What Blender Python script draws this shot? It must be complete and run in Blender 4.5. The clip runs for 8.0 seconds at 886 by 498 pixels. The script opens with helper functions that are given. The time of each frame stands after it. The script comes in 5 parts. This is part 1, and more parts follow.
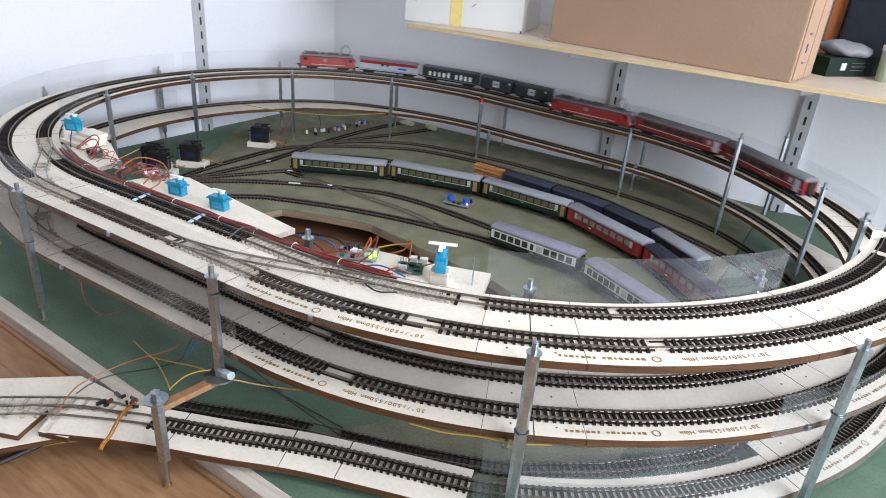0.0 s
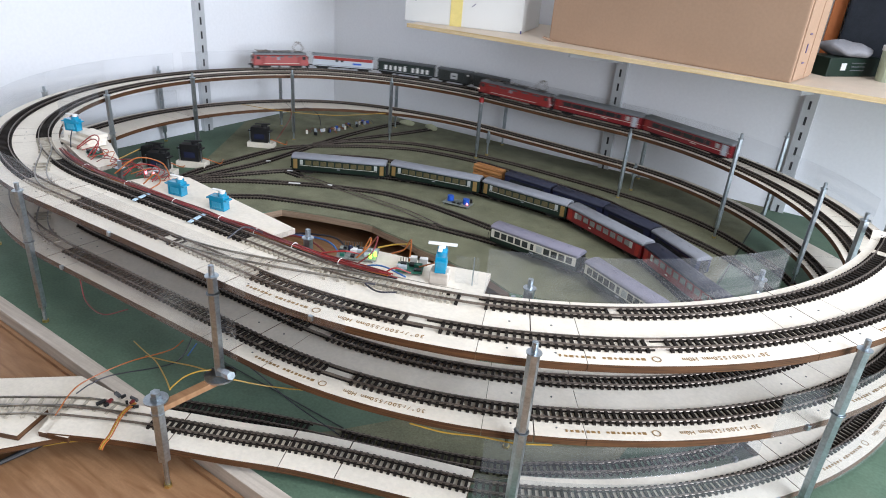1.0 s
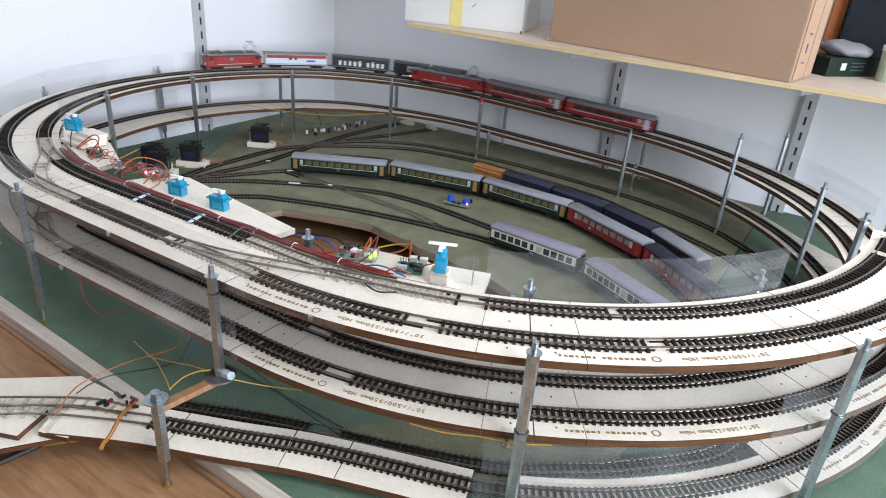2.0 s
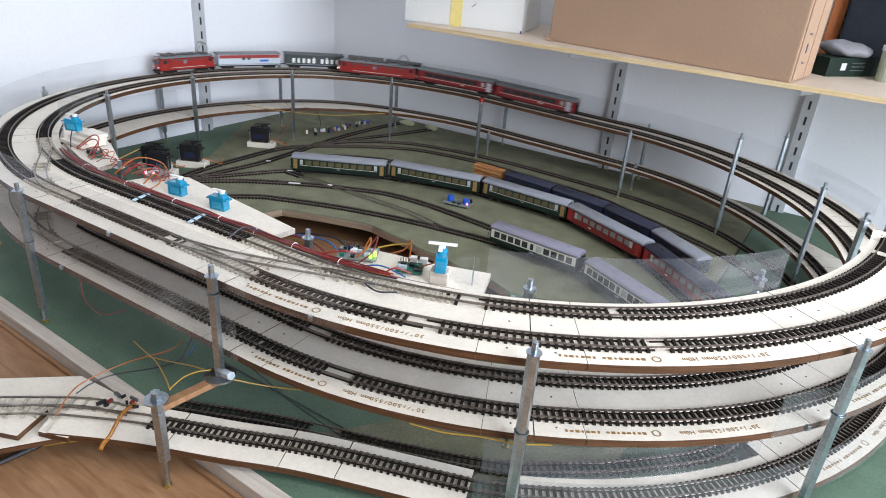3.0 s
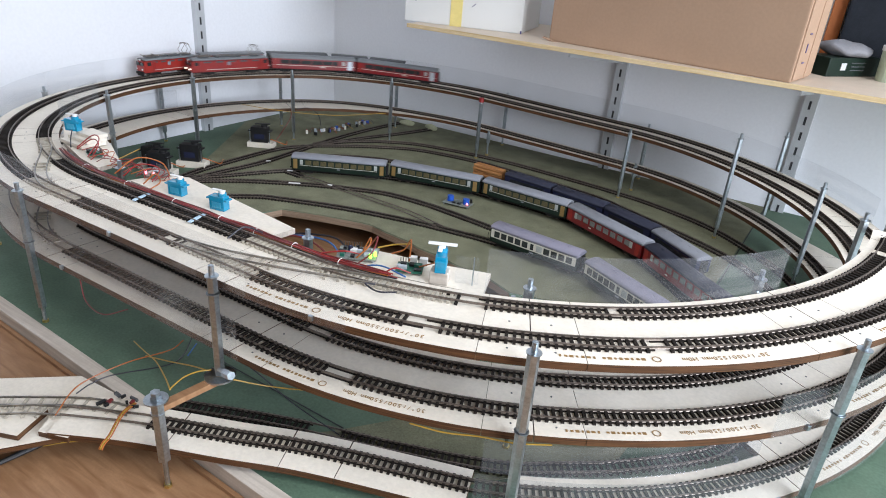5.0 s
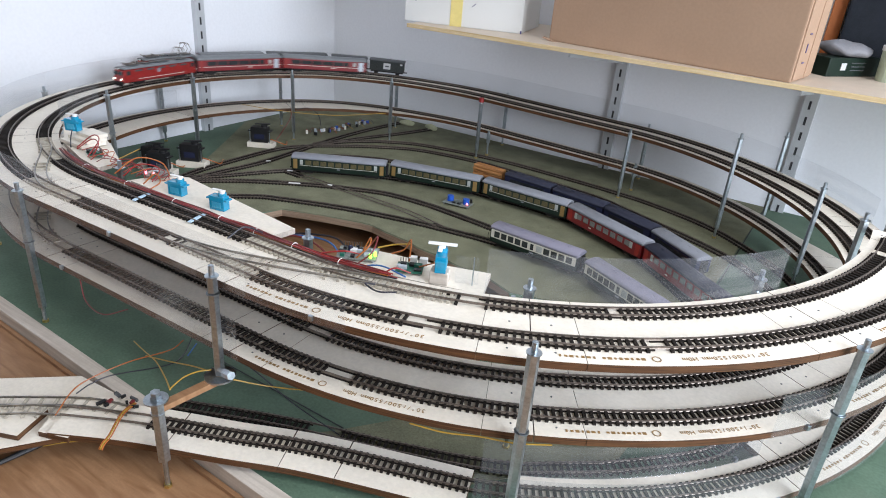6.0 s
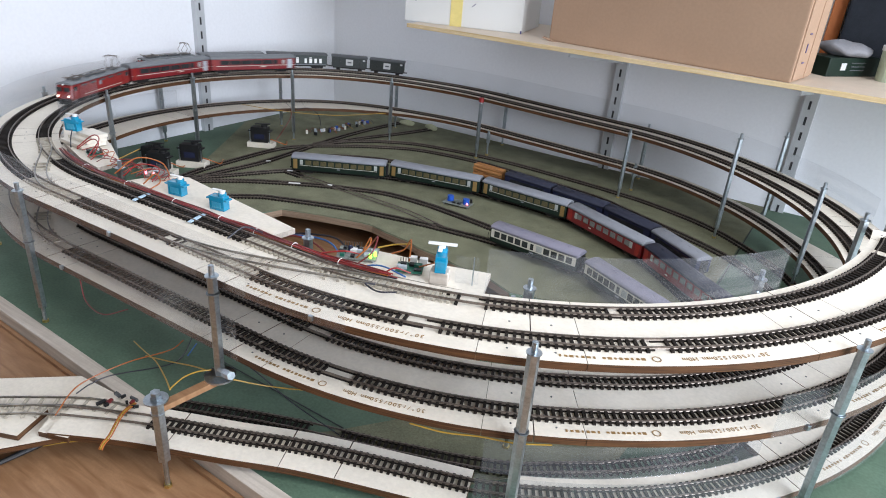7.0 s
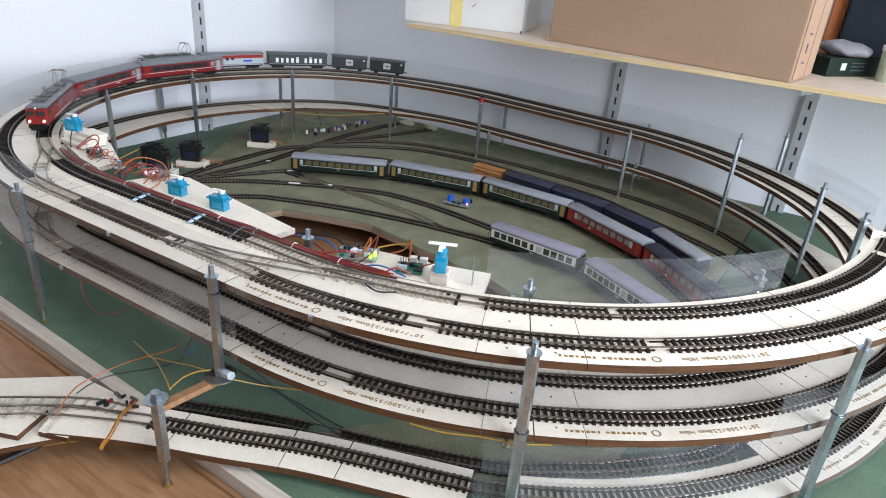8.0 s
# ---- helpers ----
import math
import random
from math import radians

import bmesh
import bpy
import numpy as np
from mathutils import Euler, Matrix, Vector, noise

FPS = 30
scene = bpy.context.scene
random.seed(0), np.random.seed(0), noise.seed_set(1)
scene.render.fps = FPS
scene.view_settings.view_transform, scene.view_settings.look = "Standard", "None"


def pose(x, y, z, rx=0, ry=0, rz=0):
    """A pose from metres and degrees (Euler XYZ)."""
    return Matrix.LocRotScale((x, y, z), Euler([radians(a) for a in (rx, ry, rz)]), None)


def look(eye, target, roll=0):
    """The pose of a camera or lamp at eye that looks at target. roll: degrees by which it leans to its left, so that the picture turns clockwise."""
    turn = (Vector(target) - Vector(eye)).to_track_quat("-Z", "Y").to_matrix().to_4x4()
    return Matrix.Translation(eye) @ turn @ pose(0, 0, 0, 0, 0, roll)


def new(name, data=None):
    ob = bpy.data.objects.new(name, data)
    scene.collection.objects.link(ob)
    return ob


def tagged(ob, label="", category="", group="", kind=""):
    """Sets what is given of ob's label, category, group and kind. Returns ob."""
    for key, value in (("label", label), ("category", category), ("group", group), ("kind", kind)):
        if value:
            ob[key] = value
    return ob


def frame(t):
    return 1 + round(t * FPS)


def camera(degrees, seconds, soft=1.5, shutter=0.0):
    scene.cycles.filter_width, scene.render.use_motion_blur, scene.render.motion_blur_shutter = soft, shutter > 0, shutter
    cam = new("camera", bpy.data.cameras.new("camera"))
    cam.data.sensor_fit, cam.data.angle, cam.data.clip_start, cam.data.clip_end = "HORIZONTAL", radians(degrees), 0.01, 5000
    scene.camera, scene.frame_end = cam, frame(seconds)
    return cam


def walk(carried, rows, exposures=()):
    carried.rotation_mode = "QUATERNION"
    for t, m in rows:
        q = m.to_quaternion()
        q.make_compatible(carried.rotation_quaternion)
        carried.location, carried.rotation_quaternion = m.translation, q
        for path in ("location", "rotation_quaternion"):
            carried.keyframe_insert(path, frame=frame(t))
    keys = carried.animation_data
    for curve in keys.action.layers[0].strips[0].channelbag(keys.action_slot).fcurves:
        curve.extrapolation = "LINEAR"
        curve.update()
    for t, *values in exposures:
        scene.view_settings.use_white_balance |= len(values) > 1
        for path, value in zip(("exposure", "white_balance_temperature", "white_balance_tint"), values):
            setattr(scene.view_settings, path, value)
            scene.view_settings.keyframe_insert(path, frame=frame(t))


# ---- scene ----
cam = camera(68.4, 8.0, soft=1.0, shutter=1.3)
EYE = Vector((0.4237, -0.9169, 0.4768))
walk(cam, [(0.0, look(EYE, EYE + Vector((-0.4700, 0.7729, -0.4262)), 4.71)), (8.0, look(EYE, EYE + Vector((-0.4700, 0.7729, -0.4262)), 4.71))], [(0.0, -0.09), (8.0, -0.15)])

# ---------------------------------------------------------------- light
world = bpy.data.worlds.new("sky")
scene.world = world
world.use_nodes = True
sky = world.node_tree.nodes.new("ShaderNodeTexSky")
sky.sky_type, sky.sun_disc = "NISHITA", False
sky.sun_elevation, sky.sun_rotation = radians(35), radians(120)
world.node_tree.nodes["Background"].inputs[1].default_value = 0.10
world.node_tree.links.new(sky.outputs[0], world.node_tree.nodes["Background"].inputs[0])


def area_light(name, eye, target, sx, sy, power, color):
    data = bpy.data.lights.new(name, "AREA")
    data.shape, data.size, data.size_y, data.energy, data.color = "RECTANGLE", sx, sy, power, color
    ob = new(name, data)
    ob.matrix_world = look(eye, target)
    return ob


# Added side lamp at an unseen window, placed to balance the brightness.
area_light("added_side_light", (1.72, -0.58, 0.66), (0.0, -0.28, 0.1), 1.2, 1.1, 63, (0.825, 0.90, 1.03))
# Added overhead fill; no ceiling source is known.
area_light("added_ceiling_fill", (0.95, -0.80, 1.60), (0.95, -0.80, 0), 1.3, 0.35, 7, (1.0, 0.97, 0.94))


# ---------------------------------------------------------------- materials
def mat(name, base, rough=0.6, metal=0.0, vary=0.15, scale=60.0, bump=0.15, fine=400.0, dirt=None, per_object=0.0, spec=0.5, coat=0.0):
    """Colour varied by a coarse and a fine noise, with fine relief; dirt: (colour, amount, scale) for patchy stains."""
    m = bpy.data.materials.new(name)
    m.use_nodes = True
    nt = m.node_tree
    N, link = nt.nodes, nt.links.new
    b = N["Principled BSDF"]
    b.inputs["Roughness"].default_value, b.inputs["Metallic"].default_value = rough, metal
    b.inputs["Specular IOR Level"].default_value = spec
    b.inputs["Coat Weight"].default_value = coat
    tc = N.new("ShaderNodeTexCoord")
    n1, n2 = N.new("ShaderNodeTexNoise"), N.new("ShaderNodeTexNoise")
    n1.inputs["Scale"].default_value, n2.inputs["Scale"].default_value = scale, fine
    n1.inputs["Detail"].default_value, n2.inputs["Detail"].default_value = 4, 3
    for n in (n1, n2):
        link(tc.outputs["Object"], n.inputs["Vector"])
    add = N.new("ShaderNodeMath")
    add.operation = "ADD"
    link(n1.outputs["Fac"], add.inputs[0])
    link(n2.outputs["Fac"], add.inputs[1])
    ramp = N.new("ShaderNodeMapRange")
    ramp.inputs[1].default_value, ramp.inputs[2].default_value = 0.7, 1.3
    ramp.inputs[3].default_value, ramp.inputs[4].default_value = 1 - vary, 1 + vary
    link(add.outputs[0], ramp.inputs[0])
    value = ramp.outputs[0]
    if per_object:
        info, mr, mul = N.new("ShaderNodeObjectInfo"), N.new("ShaderNodeMapRange"), N.new("ShaderNodeMath")
        mr.inputs[3].default_value, mr.inputs[4].default_value = 1 - per_object, 1 + per_object
        link(info.outputs["Random"], mr.inputs[0])
        mul.operation = "MULTIPLY"
        link(mr.outputs[0], mul.inputs[0])
        link(value, mul.inputs[1])
        value = mul.outputs[0]
    mix = N.new("ShaderNodeVectorMath")
    mix.operation = "SCALE"
    mix.inputs[0].default_value = base
    link(value, mix.inputs["Scale"])
    out = mix.outputs[0]
    if dirt:
        n3, mr3, mx = N.new("ShaderNodeTexNoise"), N.new("ShaderNodeMapRange"), N.new("ShaderNodeMix")
        n3.inputs["Scale"].default_value, n3.inputs["Detail"].default_value = dirt[2], 6
        link(tc.outputs["Object"], n3.inputs["Vector"])
        mr3.inputs[1].default_value, mr3.inputs[2].default_value = 0.5, 0.75
        mr3.inputs[3].default_value, mr3.inputs[4].default_value = 0.0, dirt[1]
        link(n3.outputs["Fac"], mr3.inputs[0])
        mx.data_type = "RGBA"
        link(mr3.outputs[0], mx.inputs["Factor"])
        link(out, mx.inputs["A"])
        mx.inputs["B"].default_value = (*dirt[0], 1)
        out = mx.outputs["Result"]
    link(out, b.inputs["Base Color"])
    if bump:
        bp = N.new("ShaderNodeBump")
        bp.inputs["Strength"].default_value, bp.inputs["Distance"].default_value = bump, 0.001
        link(n2.outputs["Fac"], bp.inputs["Height"])
        link(bp.outputs[0], b.inputs["Normal"])
    return m


def wood(name, base, dark, stretch, rough=0.55, scale=6.0, spec=0.25):
    """Wood with a long grain; stretch: scale of the pattern along each axis."""
    m = mat(name, base, rough, vary=0.08, bump=0.1, spec=spec)
    N, link = m.node_tree.nodes, m.node_tree.links.new
    b = N["Principled BSDF"]
    tc, mp, n = N.new("ShaderNodeTexCoord"), N.new("ShaderNodeMapping"), N.new("ShaderNodeTexNoise")
    mp.inputs["Scale"].default_value = stretch
    link(tc.outputs["Object"], mp.inputs["Vector"])
    link(mp.outputs[0], n.inputs["Vector"])
    n.inputs["Scale"].default_value, n.inputs["Detail"].default_value, n.inputs["Distortion"].default_value = scale, 6, 0.6
    mr, mx = N.new("ShaderNodeMapRange"), N.new("ShaderNodeMix")
    mr.inputs[1].default_value, mr.inputs[2].default_value = 0.35, 0.7
    link(n.outputs["Fac"], mr.inputs[0])
    mx.data_type = "RGBA"
    link(mr.outputs[0], mx.inputs["Factor"])
    old = b.inputs["Base Color"].links[0].from_socket
    link(old, mx.inputs["A"])
    mx.inputs["B"].default_value = (*dark, 1)
    link(mx.outputs["Result"], b.inputs["Base Color"])
    return m


def clear(name, tint=(0.985, 0.987, 0.99), haze=0.022):
    m = bpy.data.materials.new(name)
    m.use_nodes = True
    N, link = m.node_tree.nodes, m.node_tree.links.new
    N.remove(N["Principled BSDF"])
    tr, df, gl = (N.new("ShaderNodeBsdf" + k) for k in ("Transparent", "Diffuse", "Glossy"))
    tr.inputs[0].default_value = (*tint, 1)
    df.inputs[0].default_value = (0.75, 0.77, 0.8, 1)
    gl.inputs["Roughness"].default_value = 0.08
    fres, m1, m2 = N.new("ShaderNodeFresnel"), N.new("ShaderNodeMixShader"), N.new("ShaderNodeMixShader")
    fres.inputs[0].default_value = 1.4
    tc, n, mr = N.new("ShaderNodeTexCoord"), N.new("ShaderNodeTexNoise"), N.new("ShaderNodeMapRange")
    n.inputs["Scale"].default_value, n.inputs["Detail"].default_value = 18, 6
    link(tc.outputs["Object"], n.inputs["Vector"])
    link(n.outputs["Fac"], mr.inputs[0])
    mr.inputs[1].default_value, mr.inputs[2].default_value = 0.3, 0.75
    mr.inputs[3].default_value, mr.inputs[4].default_value = haze * 0.5, haze * 2.0
    link(mr.outputs[0], m1.inputs[0])
    link(tr.outputs[0], m1.inputs[1])
    link(df.outputs[0], m1.inputs[2])
    half = N.new("ShaderNodeMath")
    half.operation = "MULTIPLY"
    half.inputs[1].default_value = 0.10
    link(fres.outputs[0], half.inputs[0])
    link(half.outputs[0], m2.inputs[0])
    link(m1.outputs[0], m2.inputs[1])
    link(gl.outputs[0], m2.inputs[2])
    link(m2.outputs[0], N["Material Output"].inputs[0])
    return m


def glow(name, color, strength):
    m = mat(name, color, 0.4, bump=0)
    b = m.node_tree.nodes["Principled BSDF"]
    b.inputs["Emission Color"].default_value, b.inputs["Emission Strength"].default_value = (*color, 1), strength
    return m


WALL = mat("white wall paint", (0.80, 0.81, 0.84), 0.7, vary=0.03, scale=3, bump=0.12, fine=160)
# Darker than the other walls so that less light bounces back.
WALL_LOW_BOUNCE = mat("warm beige low-bounce wall", (0.34, 0.28, 0.22), 0.8, vary=0.05, scale=3, bump=0.12, fine=160)
CEIL = mat("ceiling paint", (0.78, 0.78, 0.77), 0.8, vary=0.03, scale=3)
FLOOR = wood("floor boards", (0.20, 0.14, 0.09), (0.12, 0.075, 0.045), (1, 8, 1))
GREEN = mat("green painted board", (0.098, 0.155, 0.107), 0.65, vary=0.20, scale=22, bump=0.35, fine=300, dirt=((0.17, 0.22, 0.16), 0.35, 9), spec=0.22)
OLIVE = mat("olive ground mat", (0.176, 0.178, 0.114), 0.85, vary=0.30, scale=26, bump=0.6, fine=500, dirt=((0.22, 0.21, 0.15), 0.4, 7), spec=0.22)
DESK = wood("brown desk top", (0.35, 0.198, 0.104), (0.24, 0.122, 0.058), (1.6, 12, 1), 0.42, 11)
LATH = wood("bare edge strip", (0.60, 0.54, 0.47), (0.44, 0.38, 0.32), (1, 30, 30), 0.7, 6)
PLY = wood("plywood edge", (0.32, 0.24, 0.17), (0.17, 0.11, 0.07), (3, 3, 160), 0.7, 5)
PLATE = mat("white laser-cut plate", (0.78, 0.722, 0.625), 0.5, vary=0.08, scale=25, bump=0.1, fine=250, per_object=0.04, dirt=((0.66, 0.58, 0.46), 0.3, 30), spec=0.22)
BURNT = wood("laser-burnt plate edge", (0.135, 0.062, 0.027), (0.030, 0.014, 0.008), (5, 5, 380), 0.5, 4)
INK = mat("burnt lettering", (0.26, 0.15, 0.05), 0.7, bump=0)
SLEEPER = mat("dark brown sleepers", (0.017, 0.013, 0.0105), 0.75, vary=0.3, scale=90, per_object=0.25, spec=0.22)
PALE = mat("pale solder sleepers", (0.42, 0.38, 0.31), 0.6, vary=0.25, scale=90)
RAIL = mat("weathered rail", (0.20, 0.165, 0.14), 0.40, 0.7, vary=0.35, scale=120)
BRIGHT = mat("bare nickel rail", (0.34, 0.32, 0.29), 0.32, 1.0, vary=0.25, scale=120)
ZINC = mat("zinc-plated steel", (0.44, 0.49, 0.53), 0.33, 1.0, vary=0.22, scale=70, bump=0.1)
BRASS = mat("brass washer", (0.55, 0.42, 0.16), 0.4, 1.0, vary=0.2)
CLEAR = clear("clear plastic sheet")
# Extra whitish haze paints in the daylight mirrored by the sheets.
PAINTED_HAZE = clear("clear plastic sheet with painted haze", haze=0.032)
CHIPB = mat("shelf chipboard", (0.62, 0.52, 0.42), 0.5, vary=0.06, scale=30)
SHELF_EDGE = wood("shelf front edge", (0.66, 0.52, 0.32), (0.50, 0.36, 0.18), (2, 60, 60), 0.5, 5)
CARD = mat("brown cardboard", (0.37, 0.245, 0.165), 0.75, vary=0.06, scale=8, bump=0.15, fine=200, spec=0.22)
CARD_W = mat("white cardboard", (0.64, 0.64, 0.62), 0.6, vary=0.03, scale=8)
TAPE = mat("yellow tape", (0.70, 0.58, 0.22), 0.3, vary=0.08, scale=30)
MARK = mat("dark marker", (0.06, 0.05, 0.16), 0.5, bump=0)
STEEL = mat("grey wall rail paint", (0.57, 0.59, 0.61), 0.4, 0.3, vary=0.05, scale=30)
SLOT = mat("dark slot", (0.03, 0.03, 0.035), 0.8, bump=0)
BLACK = mat("black plastic", (0.012, 0.012, 0.013), 0.4, vary=0.2)
BLUE = mat("translucent blue plastic", (0.008, 0.25, 0.42), 0.15, vary=0.12, scale=120, coat=0.5)
BLUE2 = mat("blue coil wrap", (0.02, 0.10, 0.50), 0.35, vary=0.12)
WHITE = mat("white plastic", (0.80, 0.80, 0.78), 0.4, vary=0.03)
PCB = mat("green circuit board", (0.015, 0.11, 0.075), 0.35, vary=0.25, scale=150)
PCB_G = mat("grey circuit board", (0.20, 0.22, 0.20), 0.4, vary=0.4, scale=220)
W_RED = mat("red wire", (0.30, 0.020, 0.018), 0.4, vary=0.1)
W_DARK = mat("dark red wire", (0.16, 0.02, 0.02), 0.4, vary=0.1)
W_ORANGE = mat("orange wire", (0.42, 0.12, 0.025), 0.4, vary=0.1)
W_YELLOW = mat("yellow wire", (0.42, 0.25, 0.03), 0.4, vary=0.1)
W_BLACK = mat("black wire", (0.02, 0.02, 0.03), 0.4, vary=0.1)
W_BLUE = mat("blue wire", (0.03, 0.12, 0.34), 0.4, vary=0.1)
LED_G = glow("green light diode", (0.35, 1.0, 0.05), 5)
LED_R = glow("pink light diode", (1.0, 0.25, 0.30), 3)
# Glowing cover of the added ceiling fixture.
ADDED_PANEL = glow("added lamp diffuser", (1.0, 0.97, 0.93), 1.5)
LAMP_W = glow("loco headlamp", (1.0, 0.90, 0.76), 2.8)
RED = mat("red coach paint", (0.20, 0.013, 0.017), 0.35, vary=0.08, scale=60, bump=0.03)
RED_O = mat("orange-red loco paint", (0.31, 0.023, 0.017), 0.35, vary=0.08, scale=60, bump=0.03)
RED_D = mat("dark red loco paint", (0.26, 0.018, 0.016), 0.35, vary=0.08, scale=60, bump=0.03)
C_GREEN = mat("dark green coach paint", (0.012, 0.023, 0.017), 0.38, vary=0.1, scale=60, bump=0.03, spec=0.22)
CREAM = mat("cream coach paint", (0.66, 0.64, 0.56), 0.4, vary=0.05)
BROWN_Y = mat("yellow-brown door", (0.24, 0.15, 0.05), 0.5, vary=0.1)
NAVY = mat("dark blue coach paint", (0.020, 0.024, 0.055), 0.42, vary=0.1, bump=0.03, spec=0.22)
ROOF = mat("grey coach roof", (0.25, 0.26, 0.29), 0.45, vary=0.07, scale=50, spec=0.22)
ROOF_D = mat("dark grey roof", (0.075, 0.080, 0.085), 0.5, vary=0.1, scale=50)
ROOF_B = mat("slate blue roof", (0.034, 0.037, 0.058), 0.5, vary=0.1, scale=50, spec=0.22)
FRAME = mat("black underframe", (0.016, 0.015, 0.015), 0.6, vary=0.25, spec=0.22)
PANE = mat("dark coach window", (0.030, 0.034, 0.036), 0.12, vary=0.3, scale=40, bump=0, spec=0.8)
PANE_L = mat("light coach window", (0.42, 0.44, 0.42), 0.15, vary=0.2, scale=60, bump=0)
SILVER = mat("silver van panel", (0.50, 0.55, 0.60), 0.35, 0.3, vary=0.06)
TIMBER = wood("timber load", (0.42, 0.20, 0.07), (0.20, 0.08, 0.03), (3, 30, 30), 0.6, 6)
CHAR = mat("charcoal van paint", (0.028, 0.034, 0.034), 0.45, vary=0.12, bump=0.05)


# ---------------------------------------------------------------- mesh helpers
def part(name, bm, material, parent, label=""):
    me = bpy.data.meshes.new(name)
    bm.to_mesh(me)
    bm.free()
    for k in (material if isinstance(material, (list, tuple)) else [material]):
        me.materials.append(k)
    ob = new(name, me)
    if parent is not None:
        ob.parent = parent
    return tagged(ob, label)


def piece(name, mesh, parent, m=None):
    ob = new(name, mesh)
    ob.parent = parent
    if m is not None:
        ob.matrix_basis = m
    return ob


def mesh_of(name, bm, material):
    me = bpy.data.meshes.new(name)
    bm.to_mesh(me)
    bm.free()
    me.materials.append(material)
    return me


def thing(name, m, label, category, group="", kind=""):
    ob = new(name)
    ob.empty_display_size = 0.02
    ob.matrix_basis = m
    return tagged(ob, label, category, group, kind)


def box(bm, c, size, bevel=0.0, m=None, mi=0):
    r = bmesh.ops.create_cube(bm, size=1.0)
    t = Matrix.Translation(c) @ Matrix.Diagonal((*size, 1))
    bmesh.ops.transform(bm, matrix=(m @ t) if m is not None else t, verts=r["verts"])
    faces = list({f for v in r["verts"] for f in v.link_faces})
    for f in faces:
        f.material_index = mi
    if bevel:
        bmesh.ops.bevel(bm, geom=list({e for f in faces for e in f.edges}), offset=bevel, segments=2, affect="EDGES", profile=0.6)
    return bm


def rod(bm, a, b, r, n=12, r2=None):
    a, b = Vector(a), Vector(b)
    m = Matrix.Translation((a + b) / 2) @ (b - a).to_track_quat("Z", "Y").to_matrix().to_4x4()
    bmesh.ops.create_cone(bm, cap_ends=True, segments=n, radius1=r, radius2=r if r2 is None else r2, depth=(b - a).length, matrix=m)
    return bm


def ball(bm, c, r, sx=1, sy=1, sz=1, n=10):
    bmesh.ops.create_uvsphere(bm, u_segments=n, v_segments=max(6, n // 2), radius=r, matrix=Matrix.Translation(c) @ Matrix.Diagonal((sx, sy, sz, 1)))
    return bm


def smooth_line(pts, n=10):
    """Points along a smooth curve through pts."""
    P = [Vector(q) for q in pts]
    P = [P[0] * 2 - P[1]] + P + [P[-1] * 2 - P[-2]]
    out = []
    for i in range(1, len(P) - 2):
        a, b, c, d = P[i - 1:i + 3]
        for k in range(n):
            t = k / n
            out.append(0.5 * (2 * b + (c - a) * t + (2 * a - 5 * b + 4 * c - d) * t * t + (3 * b - a - 3 * c + d) * t ** 3))
    return out + [P[-2]]


def sweep(bm, pts, profile, closed=True):
    """Sweeps a profile of (side, up) pairs along pts, upright."""
    rings = []
    for i, q in enumerate(pts):
        t = (pts[min(i + 1, len(pts) - 1)] - pts[max(i - 1, 0)]).normalized()
        side = t.cross(Vector((0, 0, 1)))
        side = side.normalized() if side.length > 1e-4 else Vector((1, 0, 0))
        up = side.cross(t)
        rings.append([bm.verts.new(q + side * a + up * b) for a, b in profile])
    n = len(profile)
    for r0, r1 in zip(rings, rings[1:]):
        for k in range(n if closed else n - 1):
            bm.faces.new((r0[k], r0[(k + 1) % n], r1[(k + 1) % n], r1[k]))
    if closed:
        bm.faces.new(rings[0][::-1])
        bm.faces.new(rings[-1])
    return bm


def ring(r, n=6):
    return [(r * math.cos(2 * math.pi * k / n), r * math.sin(2 * math.pi * k / n)) for k in range(n)]


def wire(bm, pts, r=0.0006, n=8):
    return sweep(bm, smooth_line(pts, n), ring(r))


def slab(bm, outline, z0, z1):
    """A flat plate with that outline."""
    lo = [bm.verts.new((x, y, z0)) for x, y in outline]
    hi = [bm.verts.new((x, y, z1)) for x, y in outline]
    bm.faces.new(hi)
    bm.faces.new(lo[::-1])
    for k in range(len(outline)):
        j = (k + 1) % len(outline)
        bm.faces.new((lo[k], lo[j], hi[j], hi[k]))
    bmesh.ops.recalc_face_normals(bm, faces=bm.faces)
    return bm


def words(text, size, m, depth=0.0002):
    """A bmesh of built-in lettering, centred, at the pose m."""
    cu = bpy.data.curves.new("lettering", "FONT")
    cu.body, cu.size, cu.extrude, cu.align_x, cu.align_y = text, size, depth, "CENTER", "CENTER"
    ob = bpy.data.objects.new("lettering", cu)
    me = bpy.data.meshes.new_from_object(ob)
    bm = bmesh.new()
    bm.from_mesh(me)
    bm.transform(m)
    bpy.data.objects.remove(ob)
    bpy.data.meshes.remove(me)
    return bm


# ---------------------------------------------------------------- the spiral's line
STRAIGHT, RMID, TOP, DROP = 0.336, 0.525, 0.182, 0.0748
TURN = 2 * STRAIGHT + 2 * math.pi * RMID


SAG = ((0.38, 0.0), (0.46, 0.006), (0.60, 0.010), (0.66, 0.013), (0.76, 0.015), (0.80, 0.011), (0.86, 0.006), (0.92, 0.0), (1.10, 0.0), (1.30, 0.006),
       (1.46, 0.006), (1.55, 0.008), (1.65, 0.0115), (1.75, 0.014), (1.88, 0.0175), (2.05, 0.019))


def height(s):
    """The plates' height: an even fall, a little steeper on the lower turn."""
    f, extra = s / TURN, 0.0
    for (f0, e0), (f1, e1) in zip(SAG, SAG[1:]):
        if f > f0:
            extra = e0 + (e1 - e0) * min(1.0, (f - f0) / (f1 - f0))
    return TOP - DROP * f - extra


